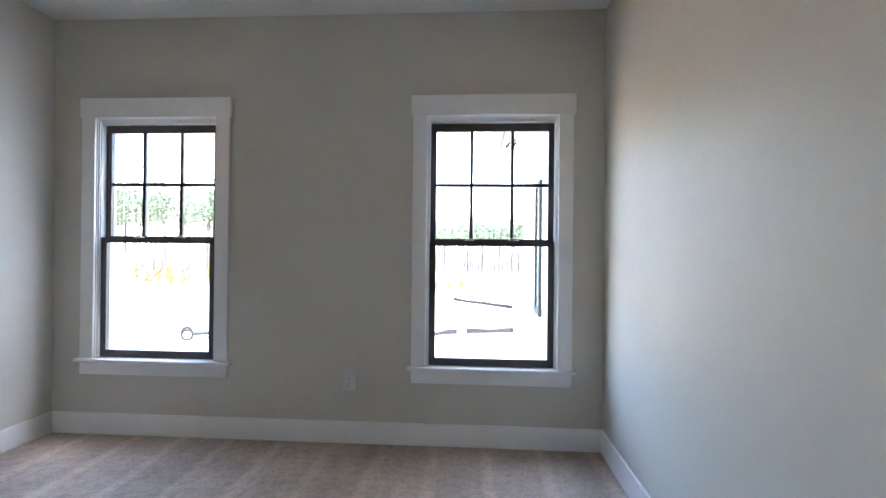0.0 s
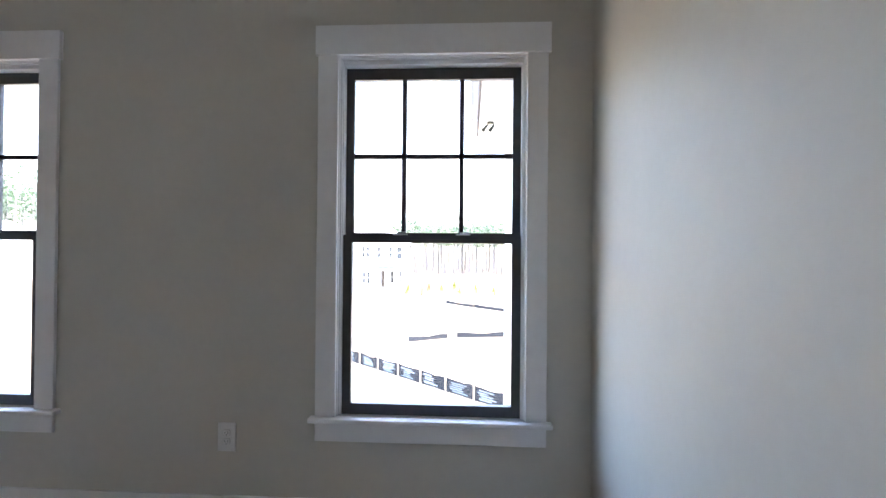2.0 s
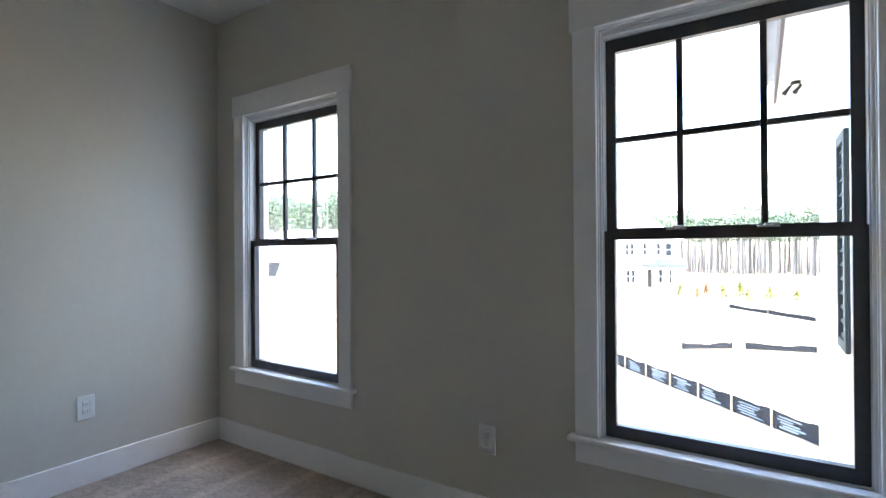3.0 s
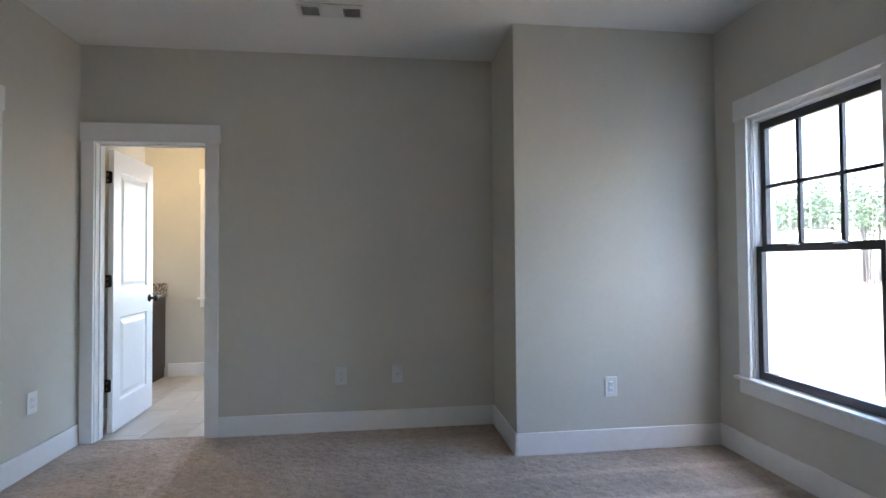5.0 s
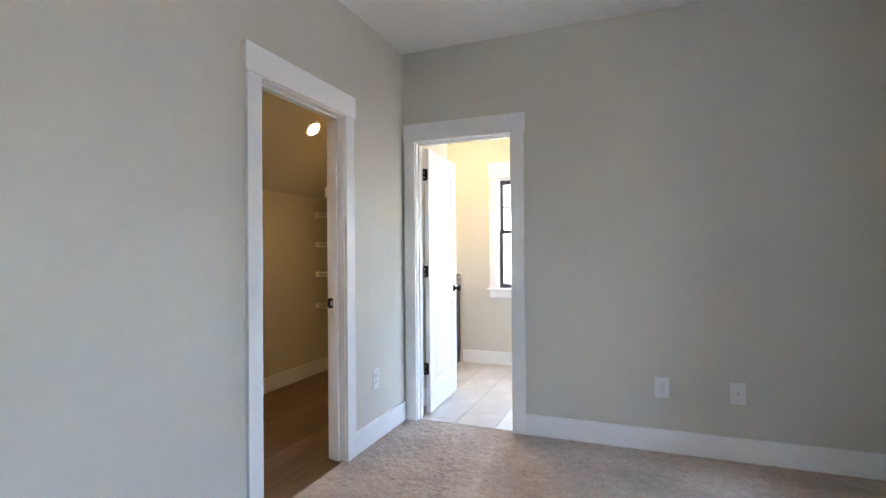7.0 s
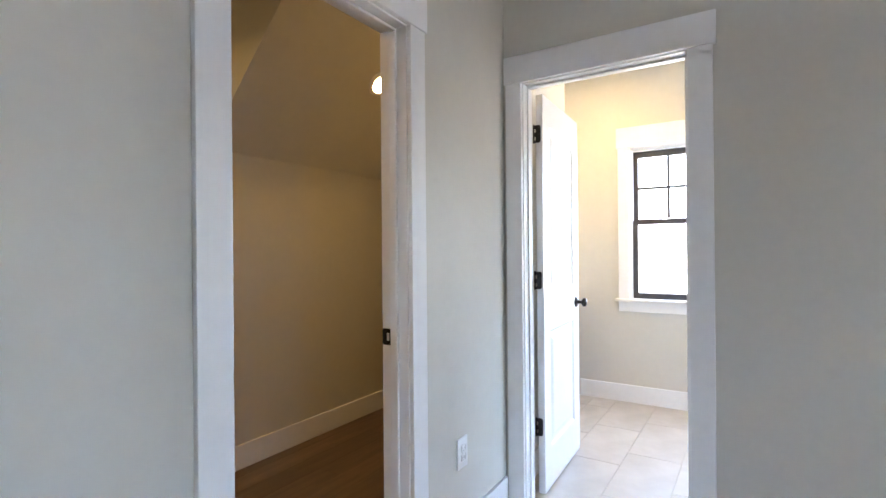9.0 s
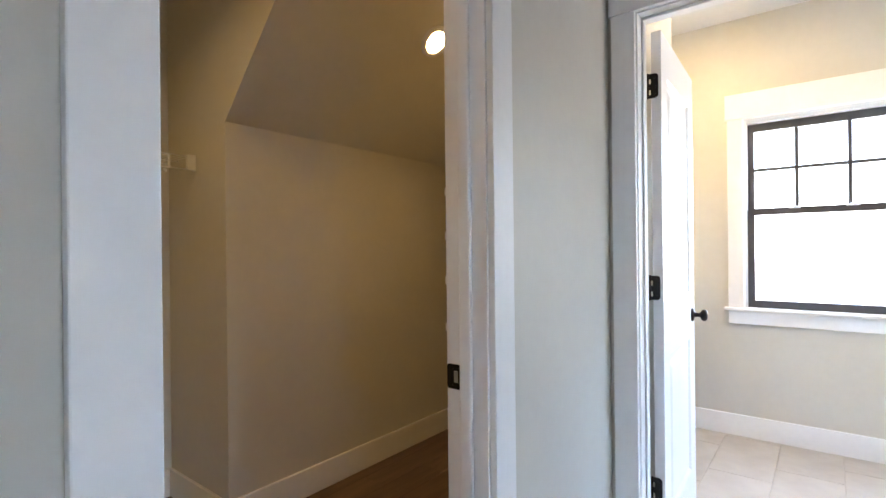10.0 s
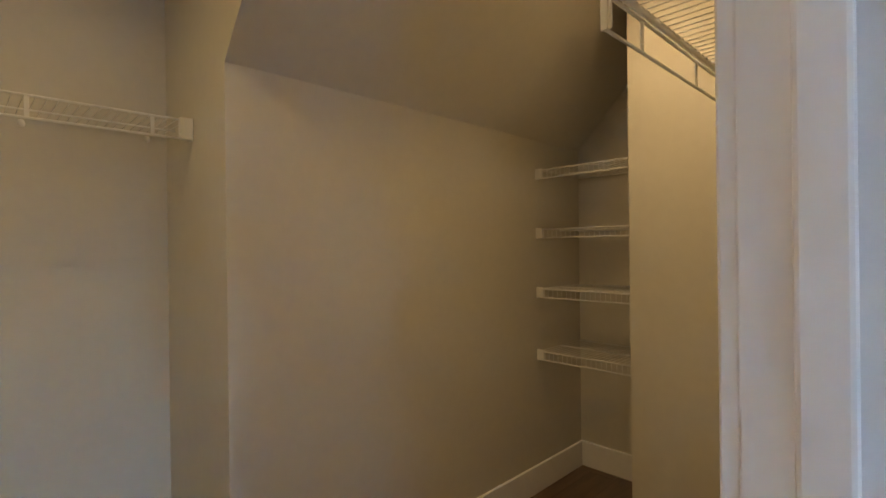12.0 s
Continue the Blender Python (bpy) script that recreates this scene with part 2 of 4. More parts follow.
def box(bm, x0, y0, z0, x1, y1, z1, bev=0.0, seg=2):
    x0, x1 = min(x0, x1), max(x0, x1)
    y0, y1 = min(y0, y1), max(y0, y1)
    z0, z1 = min(z0, z1), max(z0, z1)
    v = quads(bm, [(x0, y0, z0), (x1, y0, z0), (x1, y1, z0), (x0, y1, z0), (x0, y0, z1), (x1, y0, z1), (x1, y1, z1), (x0, y1, z1)], CUBE)
    if bev:
        es = {e for p in v for e in p.link_edges}
        bmesh.ops.bevel(bm, geom=list(es), offset=bev, segments=seg, profile=0.5, affect="EDGES")


def ring(bm, x0, z0, x1, z1, l, r, b, t, y0, y1):
    """A rectangular frame in the xz plane, y0 to y1 thick."""
    o = [(x0, z0), (x1, z0), (x1, z1), (x0, z1)]
    i = [(x0 + l, z0 + b), (x1 - r, z0 + b), (x1 - r, z1 - t), (x0 + l, z1 - t)]
    vs = [(x, y0, z) for x, z in o + i] + [(x, y1, z) for x, z in o + i]
    fs = []
    for k in range(4):
        n = (k + 1) % 4
        fs += [(k, n, 4 + n, 4 + k), (8 + n, 8 + k, 12 + k, 12 + n), (n, k, 8 + k, 8 + n), (4 + k, 4 + n, 12 + n, 12 + k)]
    quads(bm, vs, fs)


def rod(bm, p, q, r, n=8, caps=True):
    p, q = Vector(p), Vector(q)
    d = (q - p).normalized()
    a = d.orthogonal().normalized()
    b = d.cross(a)
    vs = [bm.verts.new(c + r * (math.cos(2 * math.pi * k / n) * a + math.sin(2 * math.pi * k / n) * b)) for c in (p, q) for k in range(n)]
    for k in range(n):
        bm.faces.new((vs[k], vs[(k + 1) % n], vs[n + (k + 1) % n], vs[n + k]))
    if caps:
        bm.faces.new(vs[:n][::-1])
        bm.faces.new(vs[n:])


def lathe(bm, prof, m, n=24):
    """prof: (radius, along) pairs, turned about the local z of m."""
    rows = []
    for r, a in prof:
        if r < 1e-5:
            rows.append([bm.verts.new(m @ Vector((0, 0, a)))])
        else:
            rows.append([bm.verts.new(m @ Vector((r * math.cos(2 * math.pi * k / n), r * math.sin(2 * math.pi * k / n), a))) for k in range(n)])
    for u, w in zip(rows, rows[1:]):
        for k in range(n):
            j = (k + 1) % n
            if len(u) == 1 and len(w) > 1:
                bm.faces.new((u[0], w[k], w[j]))
            elif len(w) == 1 and len(u) > 1:
                bm.faces.new((u[k], w[0], u[j]))
            elif len(u) > 1:
                bm.faces.new((u[k], w[k], w[j], u[j]))


def part(name, bm, material, parent=None, label="", smooth=False):
    bmesh.ops.recalc_face_normals(bm, faces=bm.faces)
    me = bpy.data.meshes.new(name)
    bm.to_mesh(me)
    bm.free()
    me.materials.append(material)
    if smooth:
        for p in me.polygons:
            p.use_smooth = True
    ob = new(name, me)
    ob.parent = parent
    if label:
        ob["label"] = label
    return ob


def shared(name, me, parent, m):
    ob = new(name, me)
    ob.parent = parent
    ob.matrix_basis = m
    return ob


def boxpart(name, material, parent, *a, bev=0.0, label=""):
    bm = bmesh.new()
    box(bm, *a, bev=bev)
    return part(name, bm, material, parent, label)


def root(name, m, label="", category="", group="", kind=""):
    ob = new(name)
    ob.empty_display_size = 0.1
    ob.matrix_basis = m
    return tagged(ob, label, category, group, kind)


def panel_grid(us, zs, holes, c0, c1, along):
    """A slab with rectangular through-holes."""
    bm = bmesh.new()
    vd = {}

    def v(u, z, c):
        k = (round(u, 5), round(z, 5), c)
        if k not in vd:
            vd[k] = bm.verts.new((u, c, z) if along == "x" else (c, u, z))
        return vd[k]

    def solid(i, j):
        if not (0 <= i < len(us) - 1 and 0 <= j < len(zs) - 1):
            return False
        u, z = (us[i] + us[i + 1]) / 2, (zs[j] + zs[j + 1]) / 2
        return not any(a < u < b and p < z < q for a, b, p, q in holes)

    for i in range(len(us) - 1):
        for j in range(len(zs) - 1):
            if not solid(i, j):
                continue
            a, b, p, q = us[i], us[i + 1], zs[j], zs[j + 1]
            for c in (c0, c1):
                bm.faces.new((v(a, p, c), v(b, p, c), v(b, q, c), v(a, q, c)))
            for di, dj, e in ((-1, 0, ((a, p), (a, q))), (1, 0, ((b, p), (b, q))), (0, -1, ((a, p), (b, p))), (0, 1, ((a, q), (b, q)))):
                if not solid(i + di, j + dj):
                    (u0, z0), (u1, z1) = e
                    bm.faces.new((v(u0, z0, c0), v(u1, z1, c0), v(u1, z1, c1), v(u0, z0, c1)))
    return bm


def wall(name, along, a0, a1, c0, c1, holes=(), z0=0.0, z1=None, material=None, label=""):
    z1 = H if z1 is None else z1
    us = sorted({a0, a1, *[h[k] for h in holes for k in (0, 1)]})
    zs = sorted({z0, z1, *[h[k] for h in holes for k in (2, 3)]} | {z0})
    zs = [z for z in zs if z0 <= z <= z1]
    ob = part(name, panel_grid(us, zs, holes, c0, c1, along), material or M_wall)
    return tagged(ob, label or "greige painted drywall partition wall", "wall", "", "structure")


def prism(bm, pts, x0, x1):
    """A polygon of (y, z) points drawn out along x."""
    a = [bm.verts.new((x0, y, z)) for y, z in pts]
    b = [bm.verts.new((x1, y, z)) for y, z in pts]
    bm.faces.new(a)
    bm.faces.new(b[::-1])
    for k in range(len(pts)):
        j = (k + 1) % len(pts)
        bm.faces.new((a[k], b[k], b[j], a[j]))


def local_north(x, y, z=0.0):
    return pose(x, y, z)


def local_south(x, y, z=0.0):
    return pose(x, y, z, 0, 0, 180)


def local_west(x, y, z=0.0):
    return pose(x, y, z, 0, 0, 90)


# ---- shell ----
JB = 0.02
CD = (-2.567, -1.866)
BD = (-1.268, -0.553)
DH = 2.06
hole = [(w - WW / 2 - 0.02, w + WW / 2 + 0.02, WZ0 - 0.02, WZ1 + 0.02) for w in WIN]
wall("wall_north", "x", XF - T, XR + T, YW, YW + TO, hole, label="greige painted outer wall with two black windows")
wall("wall_east", "y", YC - T, YW, XR, XR + T)
bm = bmesh.new()
box(bm, XF, YB, 0, XB, YW, H, 0.004)
tagged(part("wall_chase", bm, M_wall), "greige painted boxed-out chase beside the window", "wall", "", "structure")
wall("wall_west", "y", YC, YW + TO, XF - T, XF, [(BD[0] - JB, BD[1] + JB, 0, DH + JB)], label="greige painted wall with the bathroom doorway")
wall("wall_south", "x", XN - T, XR, YC - T, YC, [(CD[0] - JB, CD[1] + JB, 0, DH + JB)], label="greige painted wall with the closet doorway")
wall("wall_closet_nib", "y", YN, YC - T, XN - T, XN)
wall("wall_closet_recess", "x", XBW, XN - T, YN, YBS)
wall("wall_closet_end", "y", YK - 0.1, YN, XE - 0.1, XE)
wall("wall_knee", "x", XE, XS - 0.1, YK - 0.1, YK, z1=ZK + 0.12, label="low greige knee wall under the sloped ceiling")
ZS = lambda y: ZK + PITCH * (y - YK)
YT = YK + (H - ZK) / PITCH
bm = bmesh.new()
prism(bm, [(YBK, 0), (YK, 0), (YK, ZK), (YT, H), (YBK, H)], XS - 0.1, XS)
tagged(part("wall_closet_side", bm, M_wall), "greige painted closet side wall above the slope", "wall", "", "structure")
wall("wall_closet_back", "x", XS - 0.1, XCE, YBK - 0.1, YBK)
wall("wall_closet_east", "y", YBK, YC - T, XCE, XCE + 0.1)
BWC, BZ0, BZ1 = -0.772, 0.845, 2.078
wall("wall_bath_west", "y", YN, YBN + 0.1, XBW - TO, XBW, [(BWC - WW / 2 - 0.02, BWC + WW / 2 + 0.02, BZ0 - 0.02, BZ1 + 0.02)], label="greige painted bathroom wall with a window")
# opening for an unseen window, added to let more daylight into the bathroom
BNC = -4.42
wall("wall_bath_north", "x", XBW - TO, XF - T, YBN, YBN + TO, [(BNC - 0.47, BNC + 0.47, 0.48, 2.17)], label="greige painted bathroom wall with a window")
bm = bmesh.new()
prism(bm, [(YK - 0.1, ZS(YK - 0.1)), (YT, H), (YT - 0.16, H), (YK - 0.1, ZS(YK - 0.1) + 0.16)], XE, XS - 0.1)
tagged(part("ceiling_slope", bm, M_wall), "greige painted sloped closet ceiling", "ceiling", "", "structure")
bm = bmesh.new()
box(bm, XBW - TO, YBK - 0.1, H, XR + T, YW + TO, H + 0.2)
tagged(part("ceiling", bm, M_ceil), "white painted flat ceiling", "ceiling", "", "structure")
bm = bmesh.new()
box(bm, XBW - TO, YBK - 0.1, -0.25, XR + T, YW + TO, -0.03)
tagged(part("subfloor", bm, M_grout), "plain floor slab under the finishes", "floor", "", "structure")
bm = bmesh.new()
prism(bm, [(YBK - 0.6, H + 0.2), (YW + TO + 0.3, H + 0.2), (-0.2, H + 2.6)], XBW - TO - 0.3, XR + T + 0.3)
tagged(part("house_roof", bm, M_roof), "dark shingled roof over the rooms", "roof", "", "structure")
for n, a in (("wall_lower_storey", (XBW - TO, YBK - 0.1, ZG, XR + T, YW + TO, -0.25)),):
    bm = bmesh.new()
    box(bm, *a)
    tagged(part(n, bm, M_siding), "white sided storey below the rooms", "wall", "", "structure")


def carpet(name, x0, y0, x1, y1, material, step=0.011):
    """Cut pile with small uneven tufts."""
    nx, ny = int((x1 - x0) / step), int((y1 - y0) / step)
    vs = []
    for j in range(ny + 1):
        for i in range(nx + 1):
            x, y = x0 + (x1 - x0) * i / nx, y0 + (y1 - y0) * j / ny
            z = 0.004 * noise.noise((x * 19, y * 19, 0)) + 0.008 * noise.noise((x * 58, y * 58, 3))
            vs.append((x, y, z))
    fs = [(j * (nx + 1) + i, j * (nx + 1) + i + 1, (j + 1) * (nx + 1) + i + 1, (j + 1) * (nx + 1) + i) for j in range(ny) for i in range(nx)]
    me = bpy.data.meshes.new(name)
    me.from_pydata(vs, [], fs)
    me.materials.append(material)
    for p in me.polygons:
        p.use_smooth = True
    return tagged(new(name, me), "beige cut-pile carpet with vacuum tracks", "carpet", "", "structure")


carpet("floor", XF - 0.02, YC - 0.02, XR, YW, M_carpet)


def baseboard(x0, y0, x1, y1):
    """Flat skirting with an eased top edge."""
    bm = bmesh.new()
    box(bm, x0, y0, 0, x1, y1, 0.14, 0.003)
    tagged(part("baseboard", bm, M_trim), "white painted flat baseboard", "baseboard", "", "structure")


B = 0.015
baseboard(XB + B, YW - B, XR - B, YW)
baseboard(XB, YB, XB + B, YW)
baseboard(XF + B, YB - B, XB + B, YB)
baseboard(XF, BD[1] + 0.097, XF + B, YB)
baseboard(XF + 0.02, YC, CD[0] - 0.097, YC + B)
baseboard(CD[1] + 0.097, YC, XR - B, YC + B)
baseboard(XR - B, YC, XR, YW)
baseboard(XE + B, YK, XS, YK + B)
baseboard(XE, YK, XE + B, YN - B)
baseboard(XE, YN - B, XN + B, YN)
baseboard(XN, YN, XN + B, YC - T)
baseboard(XS, YBK, XS + B, YK + B)
baseboard(XS + B, YBK, XCE, YBK + B)
baseboard(XBW, YN + 0.7, XBW + B, YBN)
baseboard(XBW + B, YBN - B, XF - T, YBN)
baseboard(XN - T, YC, XF - T - 0.02, YC + B)


# ---- windows ----
def sash_lock(parent, x, y, z):
    bm = bmesh.new()
    box(bm, x - 0.032, y - 0.012, z, x + 0.032, y + 0.012, z + 0.007, 0.002)
    lathe(bm, [(0.013, 0.007), (0.013, 0.014), (0.0, 0.016)], pose(x, y, z), 12)
    box(bm, x - 0.006, y - 0.028, z + 0.009, x + 0.03, y - 0.006, z + 0.015, 0.002)
    part("sash_lock", bm, M_vinyl, parent, "white cam sash lock")


def window(name, m, w, z0, z1, split, rows=2, cols=3, label="", head=0.13):
    """Double-hung window; x right, y outwards, seen from inside; origin at the opening's middle on the wall face."""
    r = root(name, m, label, "window", "", "structure")
    h = w / 2
    c = 0.09
    ct = 0.018
    for nm, a in (("casing_left", -h - c), ("casing_right", h)):
        boxpart(nm, M_trim, r, a, -ct, z0, a + c, 0, z1, bev=0.0025)
    boxpart("head_casing", M_trim, r, -h - c - 0.012, -0.022, z1, h + c + 0.012, 0, z1 + head, bev=0.0025)
    boxpart("window_sill", M_trim, r, -h - c - 0.025, -0.045, z0 - 0.022, h + c + 0.025, 0.03, z0, bev=0.006)
    boxpart("apron", M_trim, r, -h - c, -ct, z0 - 0.105, h + c, 0, z0 - 0.022, bev=0.0025)
    bm = bmesh.new()
    ring(bm, -h - 0.018, z0 - 0.018, h + 0.018, z1 + 0.018, 0.022, 0.022, 0.018, 0.022, 0.001, 0.165)
    part("jamb_liner", bm, M_trim, r)
    bm = bmesh.new()
    ring(bm, -h + 0.004, z0, h - 0.004, z1 - 0.004, 0.009, 0.009, 0.001, 0.009, 0.010, 0.16)
    ring(bm, -h + 0.013, z0 + 0.001, h - 0.013, z1 - 0.013, 0.005, 0.005, 0.001, 0.017, 0.020, 0.16)
    part("window_frame", bm, M_vinyl, r, "white stepped vinyl track frame")
    a, b = -h + 0.018, h - 0.018
    # upper sash, outer track
    y0, y1 = 0.066, 0.096
    zb, zt = split - 0.004, z1 - 0.032
    bm = bmesh.new()
    ring(bm, a, zb, b, zt, 0.036, 0.036, 0.03, 0.05, y0, y1)
    up = part("upper_sash", bm, M_sash, r, "black upper sash divided into six lites")
    gx0, gx1, gz0, gz1 = a + 0.036, b - 0.036, zb + 0.03, zt - 0.05
    def lite(k):
        return gx0 + (gx1 - gx0) * (0, 0.318, 0.682, 1)[k]

    for k in range(1, cols):
        x = lite(k)
        boxpart("muntin", M_sash, up, x - 0.011, y0 + 0.003, gz0, x + 0.011, y1 - 0.003, gz1, bev=0.003)
    for k in range(1, rows):
        z = gz0 + (gz1 - gz0) * k / rows
        for q in range(cols):
            xa, xb = lite(q) + (0.011 if q else 0), lite(q + 1) - (0.011 if q < cols - 1 else 0)
            boxpart("muntin", M_sash, up, xa, y0 + 0.003, z - 0.011, xb, y1 - 0.003, z + 0.011, bev=0.003)
    for q in range(cols):
        for k in range(rows):
            xa, xb = lite(q) + 0.009, lite(q + 1) - 0.009
            za, zc = gz0 + (gz1 - gz0) * k / rows + 0.009, gz0 + (gz1 - gz0) * (k + 1) / rows - 0.009
            g = boxpart("pane", M_glass, up, xa - 0.012, y0 + 0.012, za - 0.012, xb + 0.012, y0 + 0.016, zc + 0.012)
            g.visible_shadow = False
    # lower sash, inner track
    y0, y1 = 0.026, 0.058
    bm = bmesh.new()
    ring(bm, a - 0.004, z0 + 0.002, b + 0.004, split + 0.014, 0.043, 0.043, 0.048, 0.034, y0, y1)
    lo = part("lower_sash", bm, M_sash, r, "black lower sash with one clear pane")
    g = boxpart("pane", M_glass, lo, a + 0.03, y0 + 0.014, z0 + 0.04, b - 0.03, y0 + 0.018, split - 0.01)
    g.visible_shadow = False
    for x in (-0.14, 0.14):
        sash_lock(lo, x * w / 0.82, y0 + 0.016, split + 0.014)
    return r


window("window_1", local_north(WIN[0], YW), WW, WZ0, WZ1, 1.283, label="black double-hung window with white craftsman casing")
window("window_2", local_north(WIN[1], YW), WW, WZ0, WZ1, 1.283, label="black double-hung window with white craftsman casing")
window("window_3", local_west(XBW, BWC), WW, BZ0, BZ1, 1.467, label="shorter black double-hung window in the bathroom wall", head=0.165)
# never in view; added so that daylight reaches the bathroom door leaf
window("window_4_added", local_north(BNC, YBN), 0.9, 0.50, 2.15, 1.3, label="unseen black double-hung window added to light the bathroom")


# ---- doorways and doors ----
def door_frame(name, m, w, h, label, head_left=0.0, cl=0.09):
    """Cased opening; x right and y through the wall, seen from the bedroom; origin at the middle of the floor line."""
    r = root(name, m, label, "door frame", "", "structure")
    a = w / 2
    c = 0.09
    for side, y0, y1 in (("", -0.018, 0.0), ("_back", T, T + 0.015)):
        hl = head_left if not side else 0.0
        boxpart("casing_left" + side, M_trim, r, -a - 0.005 - (cl if y0 < 0 else c), y0, 0, -a - 0.005, y1, h + 0.005, bev=0.0025)
        boxpart("casing_right" + side, M_trim, r, a + 0.005, y0, 0, a + 0.005 + c, y1, h + 0.005, bev=0.0025)
        o = 0.004 if y0 < 0 else 0
        boxpart("head_casing" + side, M_trim, r, -a - 0.017 - c + hl, y0 - o, h + 0.005, a + 0.017 + c, y1, h + 0.137, bev=0.0025)
    boxpart("jamb_left", M_trim, r, -a - 0.02, 0.0, 0, -a, T, h + 0.02, bev=0.0015)
    boxpart("jamb_right", M_trim, r, a, 0.0, 0, a + 0.02, T, h + 0.02, bev=0.0015)
    boxpart("jamb_head", M_trim, r, -a, 0.0, h, a, T, h + 0.02, bev=0.0015)
    boxpart("door_stop", M_trim, r, -a, 0.041, 0, -a + 0.009, 0.074, h - 0.011, bev=0.004)
    boxpart("door_stop", M_trim, r, a - 0.011, 0.041, 0, a, 0.074, h - 0.011, bev=0.004)
    boxpart("door_stop", M_trim, r, -a, 0.041, h - 0.011, a, 0.074, h, bev=0.004)
    return r


def door_panel(parent, x0, z0, x1, z1, t):
    """A moulded raised panel, both faces."""
    bm = bmesh.new()
    prof = [(0.0, 0.0), (0.006, 0.002), (0.013, 0.011), (0.03, 0.011), (0.055, 0.004), (0.06, 0.003)]
    for sgn, face in ((1, 0.0), (-1, t)):
        loops = []
        for i, d in prof:
            y = face + sgn * d
            loops.append([bm.verts.new(p) for p in ((x0 + i, y, z0 + i), (x1 - i, y, z0 + i), (x1 - i, y, z1 - i), (x0 + i, y, z1 - i))])
        for u, v in zip(loops, loops[1:]):
            for k in range(4):
                j = (k + 1) % 4
                bm.faces.new((u[k], u[j], v[j], v[k]))
        bm.faces.new(loops[-1])
    part("panel", bm, M_door, parent)


def knob(parent, x, z, y, sgn):
    m = Matrix.Translation((x, y, z)) @ pose(0, 0, 0, 90 * sgn, 0, 0)
    bm = bmesh.new()
    lathe(bm, [(0.0, 0.0), (0.032, 0.0), (0.032, 0.005), (0.026, 0.009), (0.012, 0.011), (0.010, 0.03), (0.014, 0.036), (0.024, 0.041), (0.028, 0.05), (0.026, 0.059), (0.017, 0.065), (0.0, 0.067)], m, 24)
    part("knob", bm, M_black, parent, "dark bronze round knob", True)


def hinge(parent, z, t, pin_y):
    """Leaf plates on the door's hinge edge (x=0) and knuckle; pin side at pin_y."""
    ys = [0.010, t + 0.001, t + 0.007, t + 0.01]
    zs = [z - 0.045, z - 0.032, z - 0.014, z + 0.008, z + 0.026, z + 0.045]
    bm = panel_grid(ys, zs, [(ys[1], ys[2], zs[1], zs[2]), (ys[1], ys[2], zs[3], zs[4])], -0.0025, 0.0, "y")
    es = [e for e in bm.edges if abs(e.verts[0].co.x - e.verts[1].co.x) > 0.001 and e.verts[0].co.y < 0.012 and abs(abs(e.verts[0].co.z - z) - 0.045) < 0.001]
    bmesh.ops.bevel(bm, geom=es, offset=0.012, segments=4, profile=0.5, affect="EDGES")
    hp = part("hinge", bm, M_black, parent, "black butt hinge")
    for dz, dy in ((-0.03, 0.024), (0.0, 0.018), (0.03, 0.024)):
        bm = bmesh.new()
        lathe(bm, [(0.0048, 0.0), (0.0048, 0.0012), (0.003, 0.0018), (0.0, 0.0008)], pose(-0.0025, dy, z + dz, 0, -90, 0), 10)
        part("screw", bm, M_black, hp)
    bm = bmesh.new()
    rod(bm, (-0.004, pin_y + 0.006, z - 0.047), (-0.004, pin_y + 0.006, z + 0.047), 0.004, 12)
    part("knuckle", bm, M_black, hp)


def door(name, m, w, label):
    """Two-panel door; hinge edge at x=0, leaf along +x, y 0 to t thick, pin at y=t."""
    t = 0.035
    r = root(name, m, label, "door", "", "structure")
    zb, zt = 0.012, 2.045
    holes = [(0.105, w - 0.105, 0.215, 0.83), (0.105, w - 0.105, 1.03, 1.90)]
    bm = panel_grid(sorted({0, w, 0.105, w - 0.105}), sorted({zb, zt, 0.215, 0.83, 1.03, 1.90}), holes, 0.0, t, "x")
    lf = part("leaf", bm, M_door, r)
    for a, b, p, q in holes:
        door_panel(lf, a, p, b, q, t)
    knob(r, w - 0.065, 0.93, 0.0, 1)
    knob(r, w - 0.065, 0.93, t, -1)
    bm = bmesh.new()
    box(bm, w, 0.005, 0.90, w + 0.001, 0.03, 0.96)
    part("latch_plate", bm, M_black, r)
    for z in (0.349, 1.097, 1.845):
        hinge(r, z, t, t + 0.004)
    return r


door_frame("door_frame_1", local_west(XF, (BD[0] + BD[1]) / 2), BD[1] - BD[0], DH, "white cased doorway into the bathroom", 0.012, 0.082)
door_frame("door_frame_2", local_south((CD[0] + CD[1]) / 2, YC), CD[1] - CD[0], DH, "white cased doorway into the closet")
# leaf faces: local +x runs away from the hinge edge, local +y towards the jamb side
door("door_1", Matrix.Translation((XF - 0.15, BD[0] + 0.004, 0)) @ pose(0, 0, 0, 0, 0, 2.5) @ Matrix.Translation((0, 0.035, 0)) @ Matrix(((-1, 0, 0, 0), (0, -1, 0, 0), (0, 0, 1, 0), (0, 0, 0, 1))), 0.675, "white two-panel door standing open into the bathroom")
door("door_2", Matrix.Translation((CD[1] + 0.002, YC - T - 0.008, 0)) @ pose(0, 0, 0, 0, 0, 9) @ Matrix.Translation((-0.046, -0.004, 0)) @ Matrix(((0, 1, 0, 0), (-1, 0, 0, 0), (0, 0, 1, 0), (0, 0, 0, 1))), 0.69, "white two-panel door standing open into the closet")


